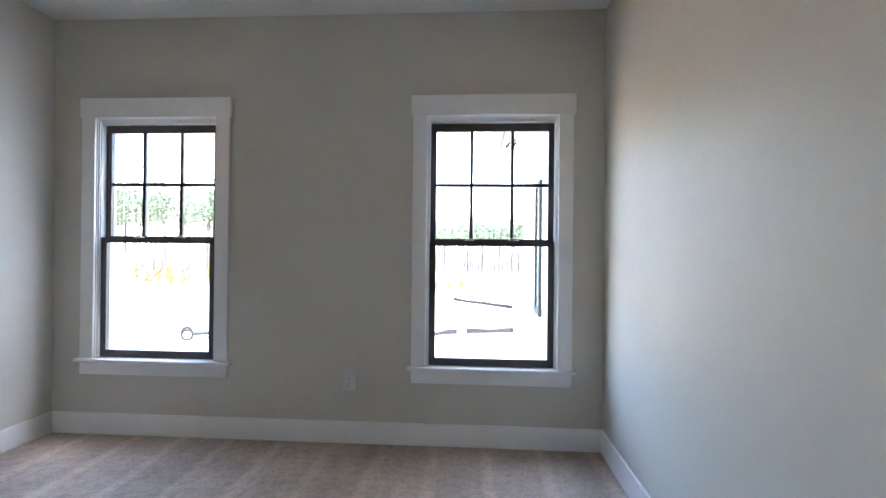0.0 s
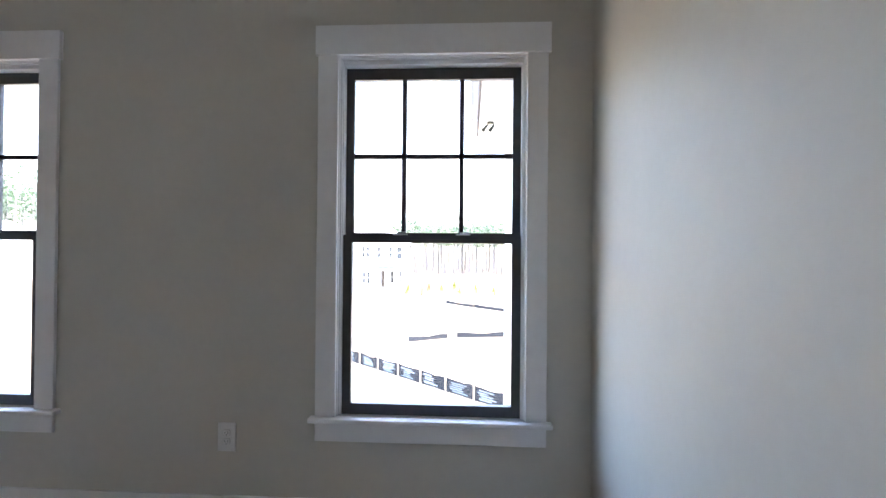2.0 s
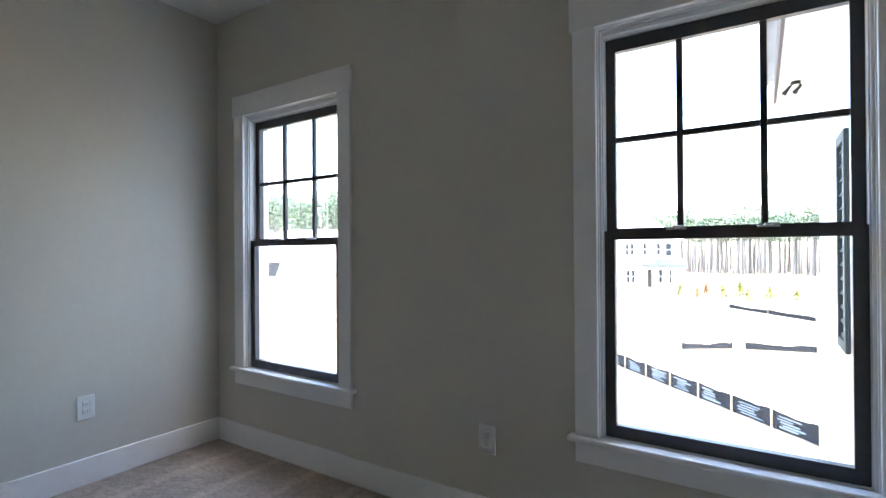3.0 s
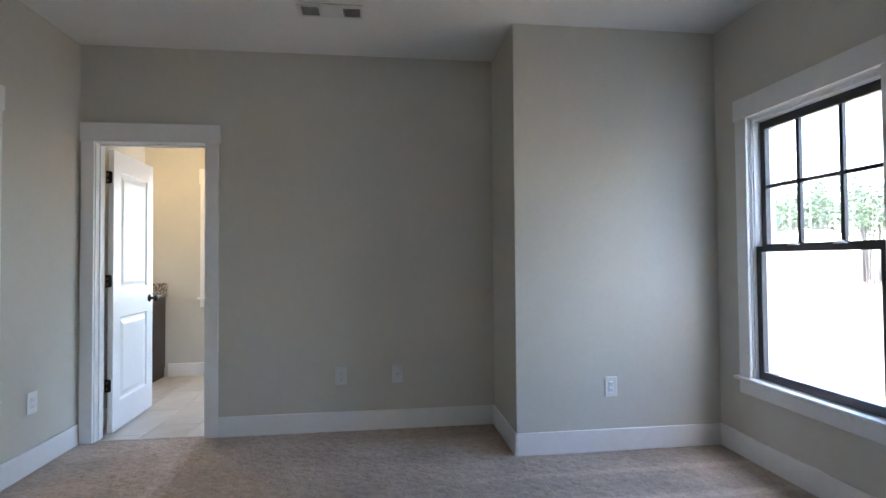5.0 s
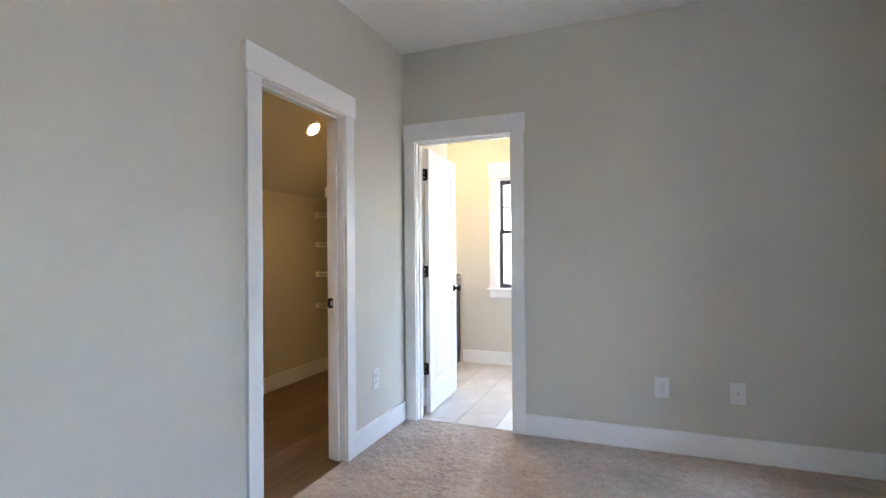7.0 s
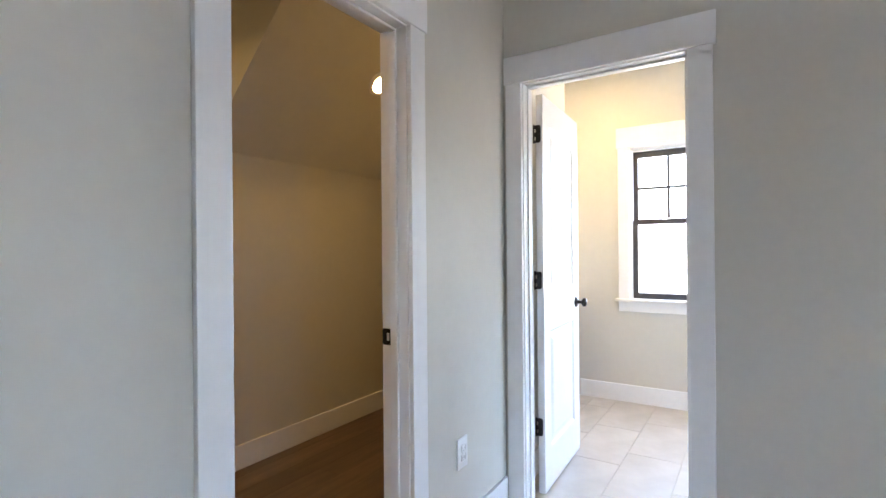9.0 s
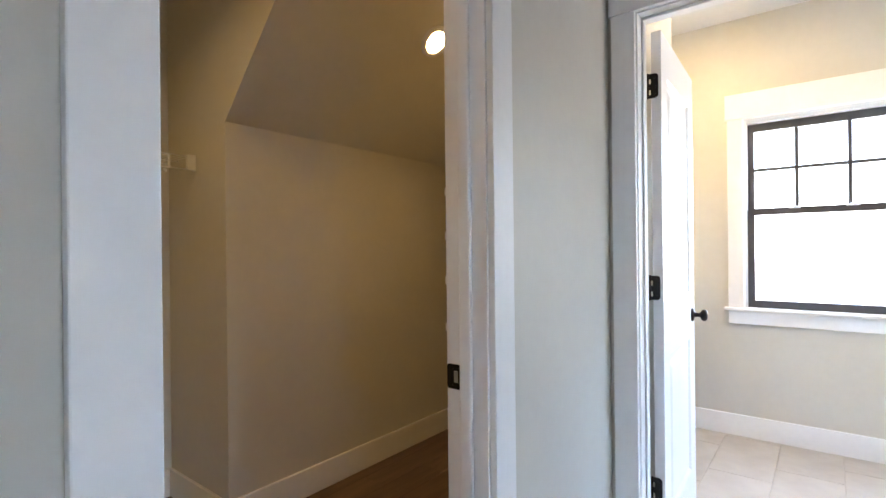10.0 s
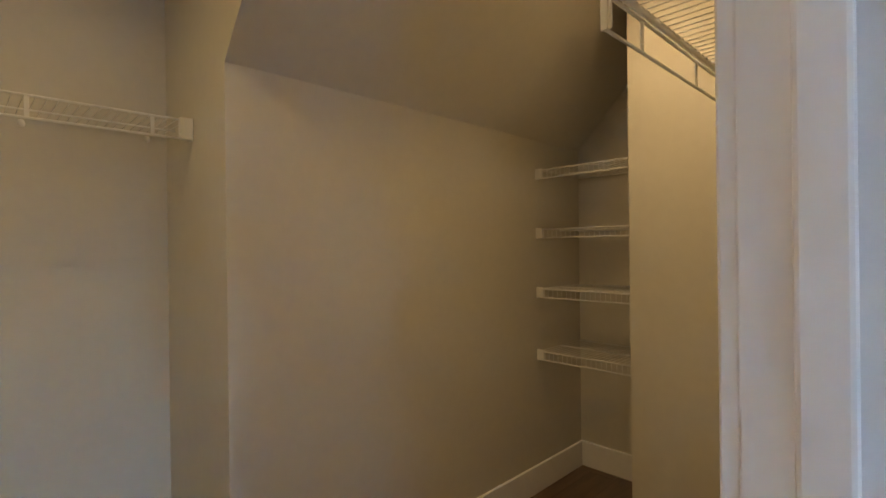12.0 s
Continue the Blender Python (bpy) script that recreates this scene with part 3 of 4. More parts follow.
def strike(x, y, z):
    r = root("strike_plate", pose(x, y, z), "black latch strike plate on the white door jamb", "strike plate")
    bm = bmesh.new()
    ring(bm, -0.018, -0.03, 0.018, 0.03, 0.004, 0.019, 0.016, 0.016, 0.0, 0.0018)
    es = [e for e in bm.edges if abs(e.verts[0].co.y - e.verts[1].co.y) > 0.001 and e.verts[0].co.x > 0.017]
    bmesh.ops.bevel(bm, geom=es, offset=0.007, segments=3, profile=0.5, affect="EDGES")
    pl = part("plate", bm, M_black, r)
    bm = bmesh.new()
    box(bm, -0.014, 0.0, -0.012, -0.002, 0.001, 0.012)
    part("latch_hole", bm, M_steel, r, "bare metal latch pocket")
    for z1 in (-0.021, 0.021):
        bm = bmesh.new()
        lathe(bm, [(0.003, 0.0018), (0.002, 0.0026), (0, 0.0024)], pose(0, 0, z1, -90, 0, 0), 8)
        part("screw", bm, M_black, pl)
    return r


s = strike(0, 0, 0.94)
s.matrix_basis = Matrix.Translation((CD[0], YC - 0.099, 0.94)) @ pose(0, 0, 0, 0, 0, -90)


# ---- outlets ----
def outlet(m, label, kind="duplex"):
    """Wall plate; x along the wall, y out of the wall into the room."""
    r = root("wall_outlet" if kind != "coax" else "cable_outlet", m, label, "outlet", "wall plates")
    bm = bmesh.new()
    box(bm, -0.0415, 0, -0.064, 0.0415, 0.006, 0.064, 0.003, 3)
    part("plate", bm, M_plate, r)
    if kind == "duplex":
        for dz in (-0.0195, 0.0195):
            bm = bmesh.new()
            box(bm, -0.0165, 0.006, dz - 0.014, 0.0165, 0.009, dz + 0.014, 0.004)
            so = part("socket", bm, M_plate, r)
            # raised slips instead of holes; the shade inside is their colour
            bm = bmesh.new()
            for dx, hh in ((-0.0065, 0.0045), (0.0065, 0.0035)):
                box(bm, dx - 0.0012, 0.009, dz + 0.001 - hh, dx + 0.0012, 0.0095, dz + 0.001 + hh)
            lathe(bm, [(0.0026, 0.0), (0.0026, 0.0006), (0, 0.0006)], pose(0, 0.009, dz - 0.009, -90, 0, 0), 8)
            part("slots", bm, M_slot_shade, so, "contact slots drawn as slips in shade colour")
        bm = bmesh.new()
        lathe(bm, [(0.003, 0.006), (0.003, 0.0075), (0, 0.0078)], pose(0, 0, 0, -90, 0, 0), 10)
        part("screw", bm, M_plate, r)
    else:
        bm = bmesh.new()
        lathe(bm, [(0.0065, 0.006), (0.0065, 0.009), (0.0045, 0.009), (0.0045, 0.017), (0.002, 0.017), (0, 0.012)], pose(0, 0, 0, -90, 0, 0), 12)
        part("connector", bm, M_steel, r, "threaded metal cable connector")
        for dz in (-0.042, 0.042):
            bm = bmesh.new()
            lathe(bm, [(0.003, 0.006), (0.003, 0.0072), (0, 0.0074)], pose(0, 0, dz, -90, 0, 0), 8)
            part("screw", bm, M_plate, r)
    return r


outlet(pose(-0.762, YW, 0.396, 0, 0, 180), "white duplex outlet on the wall between the windows")
outlet(pose(XF, 0.39, 0.397, 0, 0, -90), "white duplex outlet low on the greige wall")
outlet(pose(XF, 0.797, 0.397, 0, 0, -90), "white cable outlet plate low on the greige wall", "coax")
outlet(pose(XB, 2.147, 0.407, 0, 0, -90), "white duplex outlet on the boxed-out chase")
outlet(pose(-2.935, YC, 0.406), "white duplex outlet between the two doorways")

# ---- ceiling register ----
r = root("ceiling_vent", pose(-2.725, 0.388, H), "white steel ceiling register with dark end louvres", "air vent")
VX, VY = 0.078, 0.193
# dark sheet on the ceiling, coloured for the shade of the duct hollow
bm = bmesh.new()
box(bm, -VX, -VY, -0.002, VX, VY, 0.0)
part("backing", bm, M_vent_shade, r)
bm = bmesh.new()
for y0, y1 in ((-VY, -0.172), (-0.068, 0.076), (0.178, VY)):
    box(bm, -VX, y0, -0.009, VX, y1, -0.002)
for x0, x1 in ((-VX, -0.062), (0.046, VX)):
    for y0, y1 in ((-0.172, -0.068), (0.076, 0.178)):
        box(bm, x0, y0, -0.009, x1, y1, -0.002)
part("frame", bm, M_vent, r)
for y0, y1, tilt in ((-0.172, -0.068, 35), (0.076, 0.178, -35)):
    me = None
    n = 8
    for k in range(n):
        y = y0 + (y1 - y0) * (k + 0.5) / n
        if me is None:
            bm = bmesh.new()
            box(bm, -0.062, -0.005, -0.0006, 0.046, 0.005, 0.0006)
            ob = part("slat", bm, M_slat, r)
            ob.matrix_basis = pose(0, y, -0.0058, tilt, 0, 0)
            me = ob.data
        else:
            shared("slat", me, r, pose(0, y, -0.0058, tilt, 0, 0))
bm = bmesh.new()
box(bm, -0.012, 0.083, -0.02, -0.008, 0.087, -0.009)
part("damper_lever", bm, M_vent, r)


# ---- closet wire shelving ----
def wire_shelf(m, length, depth, style, label, left_end=True, right_end=True, cap=0.036):
    """Coated wire shelf; x along the wall, y from the wall (0) to the front, z at deck height."""
    r = root("wire_shelf", m, label, "shelf", "closet shelves")
    R, R2 = 0.0036, 0.0015 if style == "rod" else 0.0014
    lip = 0.064 if style == "rod" else 0.045
    rails = [("back_rail", 0.012, -0.004, R), ("front_rail", depth, -0.002, R), ("lower_rail", depth, -lip, R)]
    if style == "rod" and cap >= 0.02:
        rails += [("hang_rail", depth * 0.425, -0.005, R * 0.8)]
    elif style == "rod":
        rails += [("hang_rod", depth - 0.014, 0.001, 0.0072), ("hang_rail", depth * 0.45, -0.005, R)]
    else:
        rails += [("mid_rail", depth * 0.5, -0.005, R)]
    for nm, y, z, rr in rails:
        bm = bmesh.new()
        rod(bm, (0, y, z), (length, y, z), rr, 10)
        part(nm, bm, M_wire, r, "", True)
    n = int(length / 0.0254)
    bm = bmesh.new()
    rod(bm, (0, 0.004, 0), (0, depth, 0), R2, 5)
    if style != "rod":
        rod(bm, (0, depth, 0), (0, depth, -lip), R2, 5)
    me = None
    for k in range(n):
        x = (k + 0.5) * length / n
        if me is None:
            w0 = part("wire", bm, M_wire, r, "", True)
            w0.matrix_basis = pose(x, 0, 0)
            me = w0.data
        else:
            shared("wire", me, r, pose(x, 0, 0))
    if style == "rod":
        x = (length - 0.115) % 0.305 if cap >= 0.02 else 0.15
        while x < length - 0.05:
            boxpart("lip_strap", M_wire, r, x - 0.006, depth - 0.002, -lip, x + 0.006, depth + 0.002, 0.0, bev=0.0008)
            if cap < 0.02:
                x += 0.305
                continue
            bm = bmesh.new()
            lathe(bm, [(0.0, -0.012), (0.008, -0.008), (0.009, 0.0), (0.006, 0.008), (0.0, 0.01)], pose(x - 0.01, depth - 0.02, -lip - 0.012), 10)
            part("clip", bm, M_wire, r, "", True)
            x += 0.305
    for on, x0, x1, xp in ((left_end, -0.001, cap, -0.003), (right_end, length - 0.036, length + 0.001, length - 0.001)):
        if on:
            bm = bmesh.new()
            box(bm, x0, depth - 0.012, -lip - 0.002, x1, depth + 0.008, 0.006, 0.003)
            if cap < 0.02 and x0 < 0:
                box(bm, xp, depth - 0.006, -lip - 0.002, xp + 0.004, depth + 0.007, 0.004, 0.001)
            else:
                box(bm, xp, depth - 0.014, -lip - 0.006, xp + 0.004, depth + 0.010, 0.008, 0.001)
            part("end_bracket", bm, M_wire, r, "white plastic end bracket")
    return r


# against the deep back wall: x runs towards -x seen from the room
wire_shelf(pose(XCE - 0.01, YBK, 1.702, 0, 0, 0) @ Matrix.Diagonal((-1, 1, 1, 1)), XCE - 0.01 - XS - 0.006, 0.292, "rod", "white wire hanging shelf on the closet back wall", False, True)
wire_shelf(pose(-2.968, YC - T, 1.705, 0, 0, 180), -2.968 - XN - 0.006, 0.30, "rod", "white wire hanging shelf beside the closet door", True, True, 0.006)
for z in (1.667, 1.36, 1.052, 0.728):
    wire_shelf(pose(XE, YK + 0.004, z, 0, 0, 90) @ Matrix.Diagonal((1, -1, 1, 1)), YN - YK - 0.008, 0.43, "plain", "white ventilated wire shelf in the closet recess", True, True)

# ---- closet and bathroom lamps ----
sl = math.degrees(math.atan(PITCH))
LY = -2.361
r = root("recessed_light", Matrix.Translation((-3.615, LY, ZS(LY))) @ pose(0, 0, 0, 180 + sl, 0, 0), "lit white disc light on the sloped closet ceiling", "ceiling light")
bm = bmesh.new()
lathe(bm, [(0.058, 0.010), (0.062, 0.016), (0.075, 0.014), (0.083, 0.006), (0.085, -0.003)], pose(0, 0, 0), 40)
part("trim_ring", bm, M_plate, r, "", True)
bm = bmesh.new()
lathe(bm, [(0.0, 0.014), (0.04, 0.0135), (0.0585, 0.012), (0.0585, -0.003)], pose(0, 0, 0), 40)
part("diffuser", bm, M_lamp, r, "glowing warm diffuser", True)
r = root("recessed_light", pose(-1.9, -2.37, H, 180, 0, 0), "lit white disc light on the flat closet ceiling", "ceiling light")
bm = bmesh.new()
lathe(bm, [(0.058, 0.010), (0.062, 0.016), (0.075, 0.014), (0.083, 0.006), (0.085, -0.003)], pose(0, 0, 0), 40)
part("trim_ring", bm, M_plate, r, "", True)
bm = bmesh.new()
lathe(bm, [(0.025, 0.012), (0.058, 0.0105)], pose(0, 0, 0), 40)
part("reflector", bm, M_steel, r, "", True)
bm = bmesh.new()
lathe(bm, [(0.0, 0.014), (0.015, 0.0138), (0.025, 0.0125), (0.025, -0.003)], pose(0, 0, 0), 40)
part("bulb", bm, M_bulb, r, "glowing warm bulb face", True)
r = root("ceiling_light", pose(-4.45, -1.35, H, 180, 0, 0), "lit round flush light on the bathroom ceiling", "ceiling light")
bm = bmesh.new()
lathe(bm, [(0.155, 0.020), (0.16, 0.03), (0.172, 0.026), (0.178, 0.0), (0.178, -0.003)], pose(0, 0, 0), 40)
part("trim_ring", bm, M_plate, r, "", True)
bm = bmesh.new()
lathe(bm, [(0.0, 0.034), (0.1, 0.031), (0.1555, 0.022), (0.1555, -0.003)], pose(0, 0, 0), 40)
part("diffuser", bm, M_lamp2, r, "glowing warm diffuser", True)

# ---- vanity ----
VX0, VX1, VY0, VY1 = XBW, -4.83, YBS, -1.63
r = root("bathroom_vanity", pose(0, 0, 0), "dark espresso wooden vanity cabinet against the wall", "cabinet")
boxpart("body", M_vanity, r, VX0 + 0.002, VY0 + 0.002, 0.10, VX1, VY1, 0.86, bev=0.003)
boxpart("toe_kick", M_vanity, r, VX0 + 0.002, VY0 + 0.002, 0.0, VX1 - 0.06, VY1 - 0.01, 0.10)
for y0, y1 in ((VY0 + 0.015, -1.92), (-1.912, VY1 - 0.012)):
    d = boxpart("cabinet_door", M_vanity, r, VX1, y0, 0.13, VX1 + 0.019, y1, 0.83, bev=0.003)
    bm = bmesh.new()
    lathe(bm, [(0.006, 0), (0.006, 0.015), (0.014, 0.02), (0.012, 0.028), (0, 0.03)], pose(VX1 + 0.019, (y1 - 0.03) if y0 < -2 else (y0 + 0.03), 0.72, 0, 90, 0), 12)
    part("cabinet_knob", bm, M_black, d, "", True)
boxpart("end_panel", M_vanity, r, VX0 + 0.05, VY1, 0.16, VX1 - 0.05, VY1 + 0.006, 0.80, bev=0.003)
r = root("granite_countertop", pose(0, 0, 0.86), "speckled granite vanity top with backsplash", "countertop")
boxpart("slab", M_granite, r, VX0 + 0.002, VY0 + 0.002, 0, VX1 + 0.025, VY1 + 0.02, 0.03, bev=0.004)
boxpart("backsplash", M_granite, r, VX0 + 0.002, VY0 + 0.002, 0.031, VX0 + 0.022, VY1 + 0.02, 0.145, bev=0.003)


# ---- outdoors ----
bm = bmesh.new()
quads(bm, [(-900, -900, ZG), (900, -900, ZG), (900, 900, ZG), (-900, 900, ZG)], [(0, 1, 2, 3)])
tagged(part("ground", bm, M_ground), "pale sunlit graded soil of the building lots", "ground", "", "structure")

# wing of the same house, with eave, floodlight and shutter
WXF = 0.76
wing = root("house_wing", pose(0, 0, 0), "white lap-sided house wing with deep eave", "house", "", "structure")
boxpart("wall", M_siding, wing, WXF, YW + TO + 0.005, ZG, 5.5, 6.9, 2.75)
me = None
for k in range(38):
    z = -2.2 + k * 0.13
    if me is None:
        bm = bmesh.new()
        quads(bm, [(0, 0, 0), (0, 3.8, 0), (0, 3.8, 0.135), (0, 0, 0.135), (-0.016, 0, 0), (-0.016, 3.8, 0), (-0.004, 3.8, 0.135), (-0.004, 0, 0.135)], CUBE)
        ob = part("siding_board", bm, M_siding, wing)
        me = ob.data
        ob.matrix_basis = pose(WXF, YW + TO + 0.01, z)
    else:
        shared("siding_board", me, wing, pose(WXF, YW + TO + 0.01, z))
boxpart("corner_board", M_siding, wing, WXF - 0.025, 6.82, ZG, WXF, 6.92, 2.72, bev=0.003)
boxpart("soffit", M_siding, wing, 0.40, YW + TO + 0.005, 2.73, WXF + 0.1, 7.1, 2.755)
boxpart("fascia", M_soffit, wing, 0.375, YW + TO + 0.005, 2.71, 0.40, 7.1, 2.90, bev=0.003)
bm = bmesh.new()
quads(bm, [(0.30, YW + TO + 0.3, 2.9), (0.30, 7.15, 2.9), (3.0, 7.15, 5.3), (3.0, YW + TO + 0.3, 5.3), (0.30, YW + TO + 0.3, 2.95), (0.30, 7.15, 2.95), (3.0, 7.15, 5.4), (3.0, YW + TO + 0.3, 5.4)], CUBE)
part("roof", bm, M_roof, wing)

fl = root("flood_light", pose(0.53, 6.43, 2.73) @ Matrix.Diagonal((0.72, 0.72, 0.72, 1)), "dark twin-head floodlight under the eave", "outdoor lamp")
bm = bmesh.new()
lathe(bm, [(0, 0), (0.055, 0), (0.055, -0.02), (0.03, -0.03), (0, -0.03)], pose(0, 0, 0), 20)
part("base", bm, M_shutter, fl)
for sx in (-1, 1):
    bm = bmesh.new()
    rod(bm, (0.03 * sx, 0, -0.02), (0.055 * sx, 0.0, -0.06), 0.01, 8)
    part("arm", bm, M_shutter, fl)
    bm = bmesh.new()
    lathe(bm, [(0, -0.01), (0.02, 0), (0.022, 0.05), (0.032, 0.11), (0.03, 0.12), (0, 0.11)], Matrix.Translation((0.055 * sx, 0, -0.05)) @ pose(0, 0, 0, 0, 180 + 38, 0), 18)
    part("lamp_head", bm, M_shutter, fl)

sh = root("window_shutter", pose(WXF - 0.024, 5.05, 0.54), "dark green louvred shutter on white siding", "shutter")
SW, SH = 0.40, 1.46
for nm, a in (("stile", (-0.03, 0, 0, 0, 0.06, SH)), ("stile", (-0.03, SW - 0.06, 0, 0, SW, SH)), ("rail", (-0.03, 0.06, 0, 0, SW - 0.06, 0.07)), ("rail", (-0.03, 0.06, SH - 0.07, 0, SW - 0.06, SH))):
    boxpart(nm, M_shutter, sh, *a, bev=0.003)
me = None
for k in range(14):
    z = 0.1 + k * 0.097
    if me is None:
        bm = bmesh.new()
        box(bm, -0.026, 0.06, -0.004, 0.0, SW - 0.06, 0.004)
        ob = part("louvre", bm, M_shutter, sh)
        me = ob.data
        ob.matrix_basis = pose(-0.006, 0, z, 0, -68, 0)
    else:
        shared("louvre", me, sh, pose(-0.006, 0, z, 0, -68, 0))


def silt_fence(p, q, hh, span, label, printed=True):
    """Black fabric on wooden stakes."""
    p, q = Vector(p), Vector(q)
    d = q - p
    L = d.length
    n = max(1, round(L / span))
    r = root("silt_fence", Matrix.Translation((p.x, p.y, ZG)) @ Matrix.Rotation(math.atan2(d.y, d.x), 4, "Z"), label, "fence", "silt fences")
    for k in range(n + 1):
        boxpart("stake", M_stake, r, L * k / n - 0.028, -0.03, 0, L * k / n + 0.028, 0.03, hh + 0.12)
    for k in range(n):
        a, b = L * k / n + 0.032, L * (k + 1) / n - 0.032
        bm = bmesh.new()
        m = 8 if printed else 16
        rag = 0.02 if printed else 0.05
        row = []
        for i in range(m + 1):
            x = a + (b - a) * i / m
            s = 0.05 * math.sin(math.pi * i / m)
            top = hh - 0.07 * math.sin(math.pi * i / m) + random.uniform(-rag, rag)
            row.append([bm.verts.new((x, y, z)) for y, z in ((s, 0), (s, top), (s + 0.008, top), (s + 0.008, 0))])
        for u, v in zip(row, row[1:]):
            for j in range(4):
                jj = (j + 1) % 4
                bm.faces.new((u[j], u[jj], v[jj], v[j]))
        f = part("fabric", bm, M_fence, r, "dark woven fabric panel")
        if printed:
            for i in range(5):
                x0 = a + (b - a) * (0.10 + 0.2 * random.random())
                boxpart("printed_bar", M_print, f, x0, -0.006, hh * (0.14 + 0.14 * i), x0 + (b - a) * random.uniform(0.3, 0.62), -0.001, hh * (0.14 + 0.14 * i + random.uniform(0.04, 0.1)))
    return r


silt_fence((-7.05, 26.05), (3.72, 15.4), 0.56, 1.45, "black silt fence with pale wooden stakes near the house")
silt_fence((-3.37, 29.8), (-1.03, 31.35), 0.34, 2.6, "low black silt fence across the pale lot", False)
silt_fence((-0.52, 31.5), (2.65, 32.25), 0.36, 3.3, "low black silt fence across the pale lot", False)
silt_fence((-2.2, 52.3), (3.6, 45.5), 0.36, 4.6, "far black silt fence across the pale lot", False)


def shrub(x, y, h, material, label):
    r = root("shrub", pose(x, y, ZG), label, "shrub", "young shrubs")
    bm = bmesh.new()
    for k in range(150):
        u = random.random() ** 0.8
        rad = 0.33 * h * (1 - u) ** 0.8 * math.sqrt(random.random())
        a = random.uniform(0, 6.283)
        c = Vector((rad * math.cos(a), rad * math.sin(a), 0.06 * h + u * h * 0.9))
        e = Vector((random.uniform(-1, 1), random.uniform(-1, 1), random.uniform(-1, 1))).normalized() * 0.085 * h
        f = e.orthogonal().normalized() * 0.05 * h
        v = [bm.verts.new(c + s) for s in (-e, f, e, -f)]
        bm.faces.new(v)
    me = bpy.data.meshes.new("foliage")
    bm.to_mesh(me)
    bm.free()
    me.materials.append(material)
    ob = new("foliage", me)
    ob.parent = r
    bm = bmesh.new()
    rod(bm, (0, 0, 0), (0, 0, h * 0.3), 0.04, 6)
    part("stem", bm, M_bark, r)


for k, (x, y, h, mt) in enumerate(((-7.4, 62, 1.5, 0), (-5.6, 61, 1.3, 1), (-4.9, 63, 1.6, 1), (-3.2, 61, 1.6, 0), (-1.6, 61.5, 1.9, 0), (-0.9, 60, 1.3, 0), (1.0, 62, 1.5, 0), (3.2, 61, 1.4, 0),
                                   (-47.5, 66, 2.6, 1), (-46.2, 66.5, 2.2, 1), (-45.0, 67, 2.9, 1), (-43.4, 67, 3.1, 0), (-42.0, 68, 2.2, 1), (-41, 68, 1.8, 0), (-38.5, 69, 3.0, 0))):
    shrub(x, y, h, (M_shrub_a, M_shrub_b)[mt], ("yellow-green young shrub on the pale lot", "rust-brown young shrub on the pale lot")[mt])


# far pine wood: bare trunks below, needle clumps above
def pine_wood():
    rnd = random.Random(5)
    vs, fs, mi = [], [], []
    for k in range(1700):
        a = radians(rnd.uniform(-22, 68))
        d = rnd.uniform(119, 155)
        x, y = -d * math.sin(a), d * math.cos(a)
        h = (19.5 if a > radians(20) else 13.2) * rnd.uniform(0.85, 1.12)
        r0 = rnd.uniform(0.07, 0.15)
        lean = (rnd.uniform(-0.4, 0.4), rnd.uniform(-0.4, 0.4))
        b = len(vs)
        for z, rr in ((0, r0), (h * 0.6, r0 * 0.7), (h, 0.03)):
            for q in range(5):
                vs.append((x + lean[0] * z / h + rr * math.cos(q * 1.2566), y + lean[1] * z / h + rr * math.sin(q * 1.2566), ZG + z))
        for lv in range(2):
            for q in range(5):
                fs.append((b + lv * 5 + q, b + lv * 5 + (q + 1) % 5, b + lv * 5 + 5 + (q + 1) % 5, b + lv * 5 + 5 + q))
                mi.append(0)
        for c in range(62 if a > radians(20) else 40):
            u = rnd.random()
            z = h * (0.60 + 0.42 * u)
            rad = (0.5 + 2.0 * math.sin(math.pi * min(1, 0.15 + 0.85 * u)) ) * math.sqrt(rnd.random())
            t = rnd.uniform(0, 6.283)
            cx, cy, cz = x + rad * math.cos(t), y + rad * math.sin(t), ZG + z
            s = rnd.uniform(0.25, 0.6)
            b = len(vs)
            for q in range(4):
                vs.append((cx + s * rnd.uniform(-1, 1), cy + s * rnd.uniform(-1, 1), cz + 0.7 * s * rnd.uniform(-1, 1)))
            fs.append((b, b + 1, b + 2, b + 3))
            mi.append(1)
    me = bpy.data.meshes.new("pine_wood")
    me.from_pydata(vs, [], fs)
    me.materials.append(M_bark)
    me.materials.append(M_needle)
    me.polygons.foreach_set("material_index", mi)
    tagged(new("pine_wood", me), "distant wood of tall pines with bare trunks", "trees", "", "stuff")


pine_wood()


# ---- far houses ----
def far_window(parent, u0, u1, z0, z1, glass):
    """Double-hung window in a far front; u along the wall, z from the ground."""
    wn = root("window", pose((u0 + u1) / 2, -0.03, z0))
    wn.parent = parent
    h, t = (u1 - u0) / 2, z1 - z0
    boxpart("pane", glass, wn, -h, -0.02, 0, h, 0.0, t)
    bm = bmesh.new()
    ring(bm, -h - 0.1, -0.1, h + 0.1, t + 0.12, 0.1, 0.1, 0.1, 0.12, -0.06, 0.02)
    part("frame", bm, M_siding, wn)
    boxpart("rail", M_siding, wn, -h, -0.04, t / 2 - 0.04, h, -0.021, t / 2 + 0.04)
    return wn


